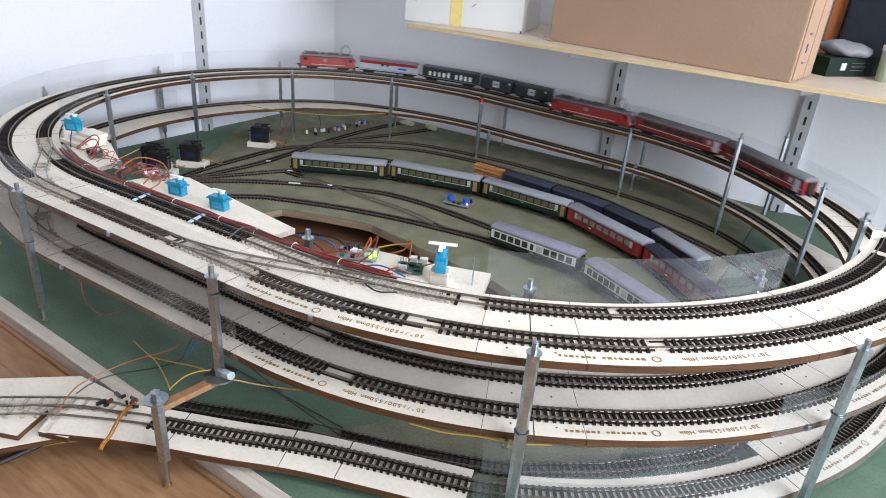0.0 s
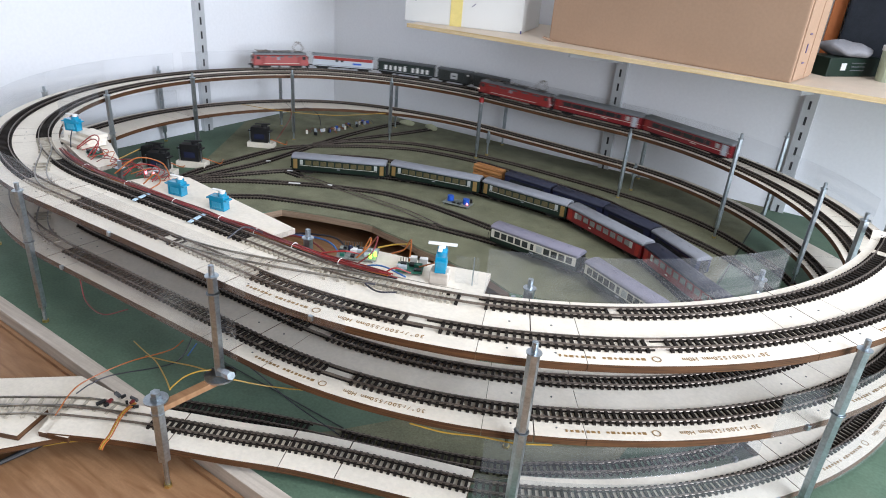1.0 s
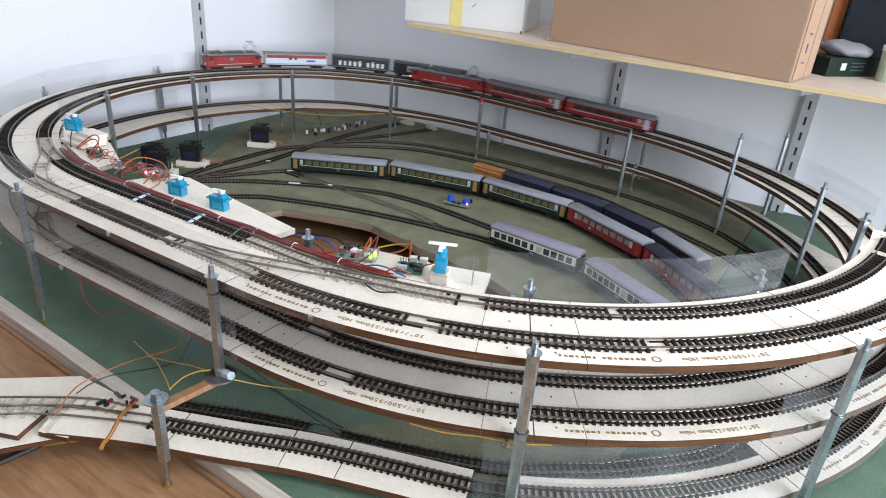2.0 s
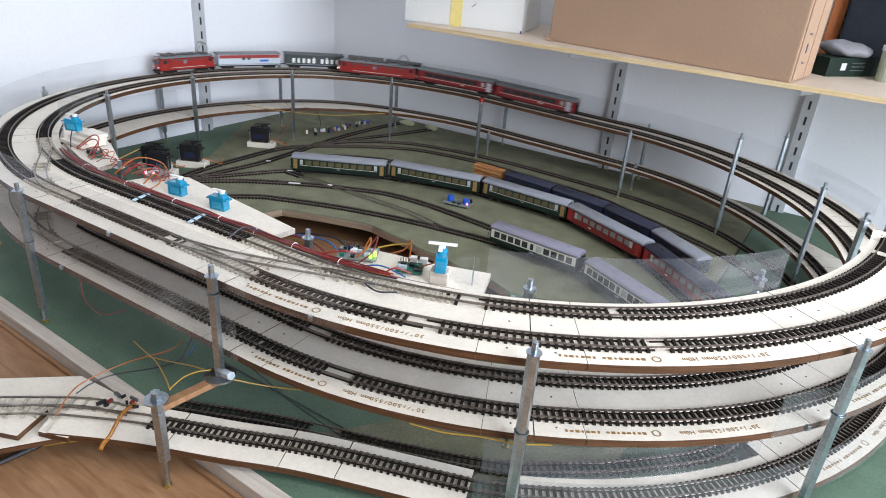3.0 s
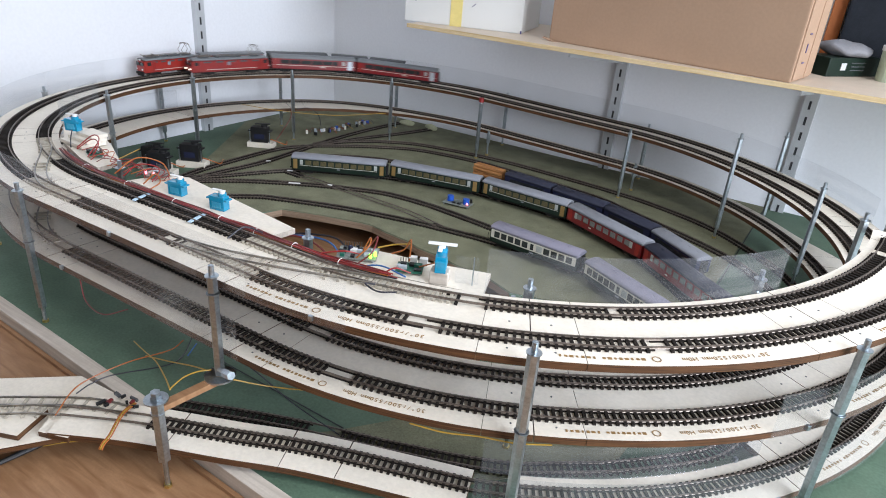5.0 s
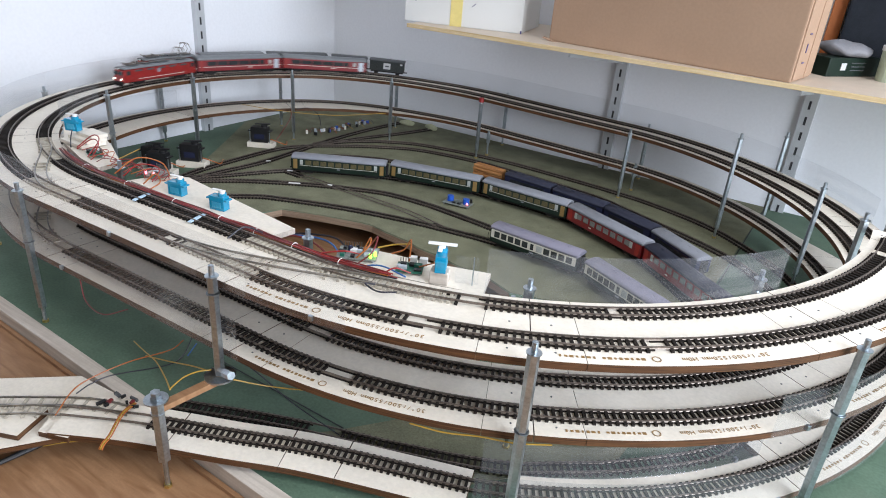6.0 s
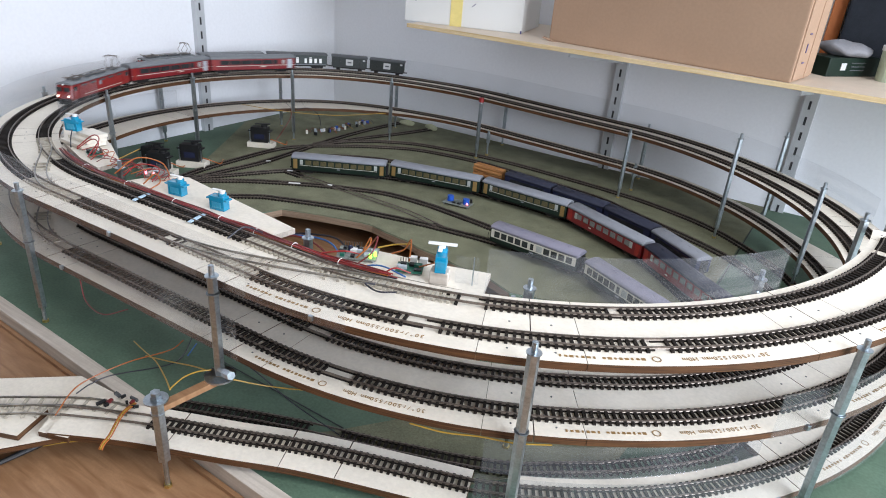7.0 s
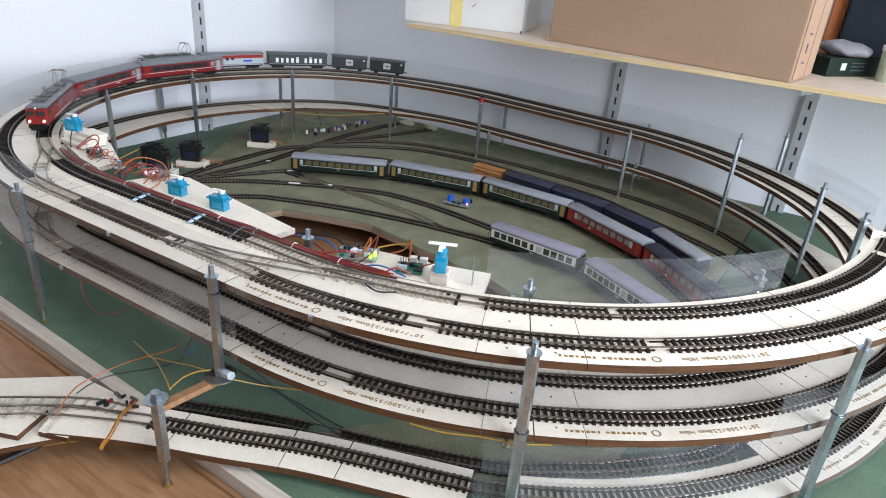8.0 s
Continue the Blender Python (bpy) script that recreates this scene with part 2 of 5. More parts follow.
def at(s, r, up=0.0):
    """A point of the spiral: s metres along its middle line from the front right, at the radius r; and its outward direction."""
    q = s % TURN
    arc = math.pi * RMID
    if q < STRAIGHT:
        c, n = (-q, 0), (0, -1)
    elif q < STRAIGHT + arc:
        a = (q - STRAIGHT) / RMID
        c, n = (-STRAIGHT, 0), (-math.sin(a), -math.cos(a))
    elif q < 2 * STRAIGHT + arc:
        c, n = (-STRAIGHT + (q - STRAIGHT - arc), 0), (0, 1)
    else:
        a = (q - 2 * STRAIGHT - arc) / RMID
        c, n = (0, 0), (math.sin(a), math.cos(a))
    return Vector((c[0] + n[0] * r, c[1] + n[1] * r, height(s) + up)), Vector((*n, 0))


def line(s0, s1, r, up=0.0, step=0.012):
    n = max(2, int(abs(s1 - s0) / step))
    return [at(s0 + (s1 - s0) * k / n, r, up)[0] for k in range(n + 1)]


# ---------------------------------------------------------------- the room
def build_room():
    xw, xe, ys, yn, z0, z1 = -0.945, 1.78, -2.6, 0.612, -0.78, 1.70
    def wall(name, lo, hi):
        bm = bmesh.new()
        c = [(a + b) / 2 for a, b in zip(lo, hi)]
        box(bm, c, [b - a for a, b in zip(lo, hi)])
        tagged(part(name, bm, WALL, None), "plain white painted wall", "wall", kind="structure")
    wall("wall_west", (xw - 0.12, ys, z0), (xw, yn + 0.12, z1))
    wall("wall_north", (xw, yn, z0), (xe + 0.12, yn + 0.12, z1))
    # Unseen closing wall; its dark beige holds down the fill from the south.
    bm = box(bmesh.new(), ((xw + xe) / 2, ys - 0.06, (z0 + z1) / 2), (xe - xw + 0.24, 0.12, z1 - z0))
    tagged(part("wall_south", bm, WALL_LOW_BOUNCE, None), "plain unseen wall, dark beige to cut bounced light", "wall", kind="structure")
    # unseen east wall with an added window opening behind the lamp
    bm = bmesh.new()
    wy0, wy1, wz0, wz1 = -1.23, 0.07, 0.06, 1.26
    for lo, hi in (((ys, z0), (wy0, z1)), ((wy1, z0), (yn, z1)), ((wy0, z0), (wy1, wz0)), ((wy0, wz1), (wy1, z1))):
        box(bm, (xe + 0.06, (lo[0] + hi[0]) / 2, (lo[1] + hi[1]) / 2), (0.12, hi[0] - lo[0], hi[1] - lo[1]))
    tagged(part("wall_east", bm, WALL, None), "plain white unseen wall with an added window opening", "wall", kind="structure")
    # Unseen window, added to give the side lamp an opening.
    win = tagged(new("added_window"), "unseen white framed window, added in the side wall for light", "window", kind="structure")
    win.location = (xe + 0.06, (wy0 + wy1) / 2, wz0)
    w, h = wy1 - wy0, wz1 - wz0
    for nm, c, sz in (("window_sill", (0, 0, 0.02), (0.10, w, 0.04)), ("window_frame", (0, 0, h - 0.02), (0.06, w, 0.04)),
                      ("window_frame", (0, -w / 2 + 0.02, h / 2), (0.06, 0.04, h - 0.08)), ("window_frame", (0, w / 2 - 0.02, h / 2), (0.06, 0.04, h - 0.08)),
                      ("window_frame", (0, 0, h / 2), (0.05, 0.05, h - 0.08))):
        part(nm, box(bmesh.new(), c, sz, 0.004), WHITE, win)
    bm = bmesh.new()
    box(bm, ((xw + xe) / 2, (ys + yn) / 2, z0 - 0.05), (xe - xw + 0.24, yn - ys + 0.24, 0.10))
    tagged(part("floor", bm, FLOOR, None), "brown wooden floor", "floor", kind="structure")
    bm = bmesh.new()
    box(bm, ((xw + xe) / 2, (ys + yn) / 2, z1 + 0.05), (xe - xw + 0.24, yn - ys + 0.24, 0.10))
    tagged(part("ceiling", bm, CEIL, None), "plain white ceiling", "ceiling", kind="structure")


def build_added_ceiling_lamp():
    # Unseen fixture, added as a body for the overhead fill.
    v = thing("added_ceiling_lamp", pose(0.95, -0.80, 1.70), "long white unseen ceiling lamp with a pale diffuser, added for overhead light", "ceiling lamp")
    part("housing", box(bmesh.new(), (0, 0, -0.020), (1.36, 0.40, 0.040), 0.006), WHITE, v)
    part("diffuser", box(bmesh.new(), (0, 0, -0.055), (1.32, 0.37, 0.030), 0.006), ADDED_PANEL, v, "pale lit diffuser of the added lamp")


def build_base():
    # green board with the cut-out in its middle
    base = thing("baseboard", pose(0, 0, 0), "green painted layout baseboard with a ragged cut-out", "baseboard")
    hole = [(-0.435, -0.150), (-0.424, -0.114), (-0.350, -0.085), (-0.275, -0.062), (-0.252, -0.059), (-0.215, -0.066), (-0.166, -0.070), (-0.135, -0.080),
            (-0.099, -0.082), (-0.050, -0.092), (0.006, -0.094), (0.060, -0.115), (0.110, -0.200), (0.120, -0.400), (-0.430, -0.400)]
    def sheet(name, outline, z0, z1, material, label):
        bm = bmesh.new()
        edges = []
        for loop in (outline, hole):
            vs = [bm.verts.new((x, y, z1)) for x, y in loop]
            edges += [bm.edges.new((vs[k], vs[(k + 1) % len(vs)])) for k in range(len(vs))]
        bmesh.ops.triangle_fill(bm, edges=edges, use_beauty=True)
        bmesh.ops.recalc_face_normals(bm, faces=bm.faces)
        if sum(f.normal.z for f in bm.faces) < 0:
            bmesh.ops.reverse_faces(bm, faces=bm.faces)
        top = list(bm.faces)
        r = bmesh.ops.extrude_face_region(bm, geom=top)
        bmesh.ops.translate(bm, vec=(0, 0, z0 - z1), verts=[v for v in r["geom"] if isinstance(v, bmesh.types.BMVert)])
        bmesh.ops.recalc_face_normals(bm, faces=bm.faces)
        for f in bm.faces:
            f.material_index = 0 if f.normal.z > 0.5 else 1
        part(name, bm, [material, PLY], base, label)
    sheet("board", [(-0.945, -0.5720), (1.30, -0.6350), (1.30, 0.612), (-0.945, 0.612)], -0.0125, 0.0, GREEN, "green painted plywood board")
    bm = bmesh.new()
    slab(bm, [(-0.70, -0.10), (-0.86, 0.14), (-0.935, 0.25), (-0.935, 0.608), (0.312, 0.608), (0.312, 0.450), (0.310, 0.20), (0.309, 0.02), (0.20, -0.10),
              (0.112, -0.098), (0.061, -0.1135), (0.006, -0.0925), (-0.050, -0.0905), (-0.099, -0.0805), (-0.135, -0.0785), (-0.166, -0.0685), (-0.215, -0.0645),
              (-0.252, -0.0575), (-0.275, -0.0605), (-0.350, -0.0835), (-0.425, -0.1125), (-0.44, -0.15), (-0.56, -0.20)], 0.0, 0.0015)
    part("ground_mat", bm, OLIVE, base, "olive green ground mat")
    bm = bmesh.new()
    slab(bm, [(0.00, -0.575), (0.06, -0.508), (0.125, -0.42), (0.125, -0.20), (0.20, -0.10), (0.33, -0.12), (0.32, -0.36), (0.20, -0.50)], 0.0, 0.0012)
    part("ground_mat", bm, OLIVE, base, "olive green ground mat")
    part("board_joint", box(bmesh.new(), (0.3135, 0.36, 0.0004), (0.0016, 0.49, 0.0010)), SLOT, base, "dark open joint between two boards")
    part("board_joint", box(bmesh.new(), (-0.035, -0.500, 0.0015), (0.20, 0.0012, 0.0006), m=Matrix()), SLOT, base, "dark open joint between two boards")
    part("edge_strip", box(bmesh.new(), (0.1, -0.009, -0.009), (2.24, 0.0165, 0.022), 0.001, m=pose(0.08, -0.5995, 0, 0, 0, -1.6)), LATH, base, "bare pale wooden edge strip")
    part("edge_strip", box(bmesh.new(), (0.1, -0.0205, -0.0180), (2.24, 0.005, 0.006), 0.0008, m=pose(0.08, -0.5995, 0, 0, 0, -1.6)), DESK, base, "thin brown wooden edge strip")
    desk = thing("desk", pose(0, 0, -0.78), "brown wood-grained desk top in front of the layout", "desk")
    part("desk_top", box(bmesh.new(), (0.2, -0.9975, 0.749), (2.2, 0.835, 0.022), 0.002), DESK, desk)
    part("desk_top", box(bmesh.new(), (0.2, 0.0, 0.715), (2.2, 1.20, 0.02), 0.002), DESK, desk, "lower brown wooden panel")
    for x in (-0.85, 1.25):
        part("side_panel", box(bmesh.new(), (x, -0.42, 0.33), (0.03, 1.9, 0.66), 0.002), DESK, desk)
        part("side_panel", box(bmesh.new(), (x, -1.1, 0.70), (0.03, 0.5, 0.076), 0.002), DESK, desk)
    for x in (-0.82, 0.45, 1.22):
        for y in (-0.55, 0.55):
            part("support_block", box(bmesh.new(), (x, y, 0.746), (0.04, 0.05, 0.042), 0.002), LATH, desk)


# ---------------------------------------------------------------- the spiral
OFF = 0.012
SEAMS = [-0.2076 * TURN + OFF, -0.1384 * TURN + OFF, -0.0692 * TURN + OFF, OFF, 0.0846 * TURN] + [(0.0846 + 0.06923 * k) * TURN for k in range(1, 7)] \
    + [0.5846 * TURN + OFF] + [(0.5846 + 0.06923 * k) * TURN + OFF for k in range(1, 6)]
SEAMS = SEAMS + [s + TURN for s in SEAMS[3:]]
SEAMS[0], SEAMS[1], SEAMS[2] = SEAMS[0] - 0.010, SEAMS[1] + 0.020, SEAMS[2] + 0.0107
LAST, LEAVE = 1.945 * TURN, 1.869 * TURN


def ease(a, b, x):
    q = min(1.0, max(0.0, (x - a) / (b - a)))
    return q * q * (3 - 2 * q)


def single(s):
    """How far the trackbed has narrowed to its inner half: the lower turn's back carries one track alone."""
    return ease(1.37 * TURN, 1.47 * TURN, s) * (1 - ease(1.69 * TURN, 1.74 * TURN, s))


def build_plates():
    helix = thing("helix_trackbed", pose(0, 0, 0), "two-turn spiral trackbed of white plates on burnt edges", "trackbed")
    R0, R1, TH = 0.4805, 0.5775, 0.0072

    def plate(s0, s1, r0, r1, parent, name="plate"):
        bm = bmesh.new()
        n = max(2, int((s1 - s0) / 0.016))
        rows = []
        for k in range(n + 1):
            s = s0 + (s1 - s0) * k / n
            rim = r1 - 0.049 * single(s)
            rows.append([bm.verts.new(at(s, r, u)[0]) for r, u in ((r0, 0), (rim, 0), (rim, -TH), (r0, -TH))])
        for a, b in zip(rows, rows[1:]):
            for k in range(4):
                f = bm.faces.new((a[k], b[k], b[(k + 1) % 4], a[(k + 1) % 4]))
                f.material_index = 0 if k == 0 else 1
        bm.faces.new(rows[0]).material_index = 1
        bm.faces.new(rows[-1][::-1]).material_index = 1
        bmesh.ops.recalc_face_normals(bm, faces=bm.faces)
        return part(name, bm, [PLATE, BURNT], parent)

    lap, gap = 0.040, 0.0005
    for a, b in zip(SEAMS, SEAMS[1:]):
        if a >= LAST:
            break
        b = min(b, LAST)
        if a < LEAVE < b:                    # the inner line leaves here: its half ends, the outer half runs on
            plate(a + gap, LEAVE - gap, R0, R1, helix)
            plate(LEAVE + gap, b - gap, 0.5275, R1, helix)
            continue
        if a > LEAVE:
            plate(a + gap, b - gap, 0.5275, R1, helix)
            continue
        plate(a + gap, a + lap - gap * 0.5, R0, R1, helix, "joint_plate")
        plate(a + lap + gap * 0.5, b - lap - gap * 0.5, R0, R1, helix)
        plate(b - lap + gap * 0.5, b - gap, R0, R1, helix, "joint_plate")
        # burnt-in lettering along the outer rim
        if (b - a) > 0.2 and (a < 0.3 or TURN * 0.7 < a < TURN * 0.99 or a > TURN * 1.79):
            mid = a + 0.5 * (b - a)
            if abs(a - OFF) < 0.01:
                continue
            for ch, s in zip("30\u00b0/r500/550mm H0m", [mid - 0.050 + 0.0040 * k for k in range(19)]):
                if ch == " ":
                    continue
                q, n = at(s, 0.5685, 0.0001)
                t = Vector((0, 0, 1)).cross(-n)
                m = Matrix((t, n, Vector((0, 0, 1)))).transposed().to_4x4()
                m.translation = q
                letter = part("letter", words(ch, 0.0066, Matrix()), INK, helix)
                letter.matrix_basis = m
            bm = bmesh.new()
            q, n = at(mid + 0.040, 0.5685, 0.0002)
            bmesh.ops.create_circle(bm, segments=20, radius=0.0036, matrix=Matrix.Translation(q))
            sweep(bm, [q + Vector((0.0034 * math.cos(k * 0.314), 0.0034 * math.sin(k * 0.314), 0)) for k in range(21)], [(-0.0004, 0), (0.0004, 0), (0.0004, 0.0002), (-0.0004, 0.0002)])
            part("ring_mark", bm, INK, helix)
            for k in range(15):
                bm = bmesh.new()
                q, n = at(mid + 0.050 + k * 0.0042 + (0.003 if k > 7 else 0), 0.5685, 0.0002)
                t = Vector((0, 0, 1)).cross(n)
                m = Matrix((t, n, Vector((0, 0, 1)))).transposed().to_4x4()
                m.translation = q
                box(bm, (0, 0, 0), (0.0034 - 0.0008 * (k % 3), 0.0030 - 0.0006 * (k % 2), 0.0003), m=m)
                part("ink_bar", bm, INK, helix)
        # countersunk screw holes
        for r in (0.4905, 0.524, 0.5655):
            for s in (a + 0.018, b - 0.018):
                if r > 0.51 and single(s) > 0.05:
                    continue
                q, n = at(s, r, 0.0)
                bm = bmesh.new()
                rod(bm, q + Vector((0, 0, -0.0002)), q + Vector((0, 0, 0.0003)), 0.0010, 8)
                part("screw", bm, ROOF_D, helix)


RAIL_PROFILE = [(-0.0008, 0.0), (0.0008, 0.0), (0.00035, 0.0006), (0.0005, 0.0021), (-0.0005, 0.0021), (-0.00035, 0.0006)]


WEB_PROFILE = [(-0.0009, -0.0021), (0.0009, -0.0021), (0.0009, -0.0004), (-0.0009, -0.0004)]


def pieces_mesh(name, boxes):
    """One joined mesh of boxes: centre, along, size."""
    verts, faces = [], []
    up = Vector((0, 0, 1))
    for c, t, (lx, ly, lz) in boxes:
        side = t.cross(up).normalized()
        base = len(verts)
        for dz in (0, 1):
            for a, b in ((-1, -1), (1, -1), (1, 1), (-1, 1)):
                verts.append(c + t * (a * lx / 2) + side * (b * ly / 2) + up * (dz * lz))
        for f in ((0, 3, 2, 1), (4, 5, 6, 7), (0, 1, 5, 4), (1, 2, 6, 5), (2, 3, 7, 6), (3, 0, 4, 7)):
            faces.append([base + k for k in f])
    me = bpy.data.meshes.new(name)
    me.from_pydata([tuple(v) for v in verts], [], faces)
    return me


def sleeper_mesh(material):
    bm = bmesh.new()
    box(bm, (0, 0, 0.0010), (0.0028, 0.0200, 0.0020))
    for s in (-1, 1):
        box(bm, (0, s * 0.0062, 0.0024), (0.0026, 0.0036, 0.0010))
    return mesh_of("sleeper", bm, material)


def lay_track(name, pts, label, bare=(), gaps=(), singles=None, rail=None, group="", pitch=0.0067, parent=None):
    """A metre-gauge track along pts: two rails and its sleepers. bare, gaps: stretches (from, to) with pale sleepers or none; singles: the stretch whose sleepers stand alone."""
    tr = parent or thing(name, pose(0, 0, 0), label, "model track", group)
    up = Vector((0, 0, 1))
    for side in (-1, 1):
        off = []
        for i, q in enumerate(pts):
            t = (pts[min(i + 1, len(pts) - 1)] - pts[max(i - 1, 0)]).normalized()
            off.append(q + t.cross(up).normalized() * (side * 0.0063) + up * 0.0022)
        part("rail", sweep(bmesh.new(), off, RAIL_PROFILE), rail or RAIL, tr)
        if not bare or len(bare) < 2 or singles:
            keep = []
            run = 0.0
            for k in range(len(off) - 1):
                mid = run + (off[k + 1] - off[k]).length / 2
                run += (off[k + 1] - off[k]).length
                if any(g0 <= mid <= g1 for g0, g1 in (*gaps, *bare)):
                    if len(keep) > 1:
                        part("web", sweep(bmesh.new(), keep, WEB_PROFILE), SLEEPER, tr)
                    keep = []
                else:
                    keep = keep + [off[k]] if keep else [off[k]]
                    keep.append(off[k + 1])
                    keep = [keep[0]] + [b for a, b in zip(keep, keep[1:]) if (b - a).length > 1e-6]
            if len(keep) > 1:
                part("web", sweep(bmesh.new(), keep, WEB_PROFILE), SLEEPER, tr)
    dist, dark, pale, own = 0.0, [], [], []
    nxt = pitch / 2
    mesh = sleeper_mesh(SLEEPER) if singles else None
    count = 0
    for a, b in zip(pts, pts[1:]):
        ln = (b - a).length
        t = (b - a).normalized()
        while nxt <= dist + ln:
            c = a + t * (nxt - dist)
            if any(g0 <= nxt <= g1 for g0, g1 in gaps):
                pass
            elif any(g0 <= nxt <= g1 for g0, g1 in bare):
                pale.append((c, t, (0.0030, 0.0200, 0.0021)))
            elif singles and singles[0] <= nxt <= singles[1] and count < 295:
                count += 1
                m = Matrix((t, up.cross(t).normalized(), t.cross(up.cross(t)).normalized())).transposed().to_4x4()
                m.translation = c
                piece("sleeper", mesh, tr, m)
            else:
                dark.append((c, t, (0.0028, 0.0200, 0.0020)))
                for s in (-1, 1):
                    dark.append((c + t.cross(up) * (s * 0.0062) + up * 0.0018, t, (0.0026, 0.0036, 0.0011)))
            nxt += pitch
        dist += ln
    for boxes, material in ((dark, SLEEPER), (pale, PALE)):
        if boxes:
            me = pieces_mesh("sleeper_strip", boxes)
            me.materials.append(material)
            ob = new("sleeper_strip", me)
            ob.parent = tr
            tagged(ob, kind="stuff")
    return tr


def build_helix_tracks():
    s0 = SEAMS[0] + 0.03
    ri, ro = 0.500, 0.550
    # inner and outer track of the upper turn, then of the lower turn
    def mk(r, a, b, bare=(), gaps=(), singles=None):
        lay_track("spiral_track", line(a, b, r), "dark sleepered narrow-gauge track on the spiral", bare, gaps, singles, group="spiral tracks")
    def d(r, a, s):
        """Distance along the line of radius r from a to s."""
        n = 60
        pts = [at(a + (s - a) * k / n, r)[0] for k in range(n + 1)]
        return sum((q - p).length for p, q in zip(pts, pts[1:]))
    def span(r, a, lo, hi):
        return (d(r, a, lo), d(r, a, hi))
    a = s0
    mk(ri, a, 0.30 * TURN, bare=[span(ri, a, -0.045 * TURN, 0.018 * TURN), span(ri, a, 0.115 * TURN, 0.147 * TURN)],
       gaps=[span(ri, a, SEAMS[2] - 0.085, SEAMS[2] - 0.078), span(ri, a, -0.053 * TURN, -0.047 * TURN), span(ri, a, -0.188 * TURN, -0.184 * TURN)], singles=span(ri, a, s0 + 0.02, 0.2))
    mk(ri, 0.30 * TURN, TURN, gaps=[span(ri, 0.30 * TURN, 0.9885 * TURN, 0.9955 * TURN)])
    mk(ro, a, 0.30 * TURN, bare=[span(ro, a, 0.0 * TURN, 0.028 * TURN), span(ro, a, 0.075 * TURN, 0.10 * TURN)],
       gaps=[span(ro, a, SEAMS[2] - 0.105, SEAMS[2] - 0.09), span(ro, a, -0.045 * TURN, -0.039 * TURN), span(ro, a, 0.030 * TURN, 0.034 * TURN)], singles=span(ro, a, s0 + 0.02, 0.2))
    mk(ro, 0.30 * TURN, TURN, gaps=[span(ro, 0.30 * TURN, 0.974 * TURN, 0.981 * TURN)])
    mk(ri, TURN, 1.165 * TURN, gaps=[span(ri, TURN, 1.10 * TURN, 1.166 * TURN)])
    mk(ro, TURN, 1.36 * TURN, gaps=[span(ro, TURN, 1.085 * TURN, 1.155 * TURN)])
    n = 150
    swing = [at((1.36 + (LEAVE / TURN - 1.36) * k / n) * TURN, ro + (ri - ro) * ease(1.37, 1.47, 1.36 + (LEAVE / TURN - 1.36) * k / n))[0] for k in range(n + 1)]
    lay_track("spiral_track", swing, "dark sleepered narrow-gauge track swinging to the inner rim", group="spiral tracks")
    mk(ro, 1.735 * TURN, LAST)
    # crossover between both tracks on the front straight, and at its far end
    for sa, sb, ra, rb in ((0.030 * TURN, -0.030 * TURN, ro, ri), (0.085 * TURN, 0.135 * TURN, ro, ri), (1.090 * TURN, 1.150 * TURN, ro, ri)):
        pts = [at(sa + (sb - sa) * k / 24, ra + (rb - ra) * (3 * (k / 24) ** 2 - 2 * (k / 24) ** 3), 0.0003)[0] for k in range(25)]
        lay_track("crossover_track", pts, "bare soldered rails of a hand-built crossover", bare=[(0, 0.05), (0.09, 0.13), (0.17, 0.4)], gaps=[(0.05, 0.09), (0.13, 0.17)], rail=BRIGHT, group="crossovers", pitch=0.014)


def build_post(x, y, z0, z1, levels, label, flange=False):
    post = thing("support_post", pose(x, y, z0), label, "support post", "spiral posts")
    h = z1 - z0
    thick = 0.0044 if y > 0.1 else 0.0051
    part("threaded_rod", rod(bmesh.new(), (0, 0, 0), (0, 0, h), 0.0024, 10), ZINC, post)
    bm = bmesh.new()
    for k in range(int(0.018 / 0.0012)):
        rod(bm, (0, 0, h - 0.0012 * k - 0.0009), (0, 0, h - 0.0012 * k - 0.0003), 0.0027, 10)
    part("thread", bm, ZINC, post)
    for a, b in levels:
        part("hex_sleeve", rod(bmesh.new(), (0, 0, a - z0), (0, 0, b - z0), thick, 6), ZINC, post)
        part("washer", rod(bmesh.new(), (0, 0, b - z0), (0, 0, b - z0 + 0.0008), thick + 0.0012, 16), ZINC, post)
    part("base_nut", rod(bmesh.new(), (0, 0, 0), (0, 0, 0.0032), 0.0042, 6), BRASS, post, "brass base nut")
    if flange:
        part("flange", rod(bmesh.new(), (0, 0, 0), (0, 0, 0.002), 0.0150, 28), ZINC, post, "round steel flange")
    return post


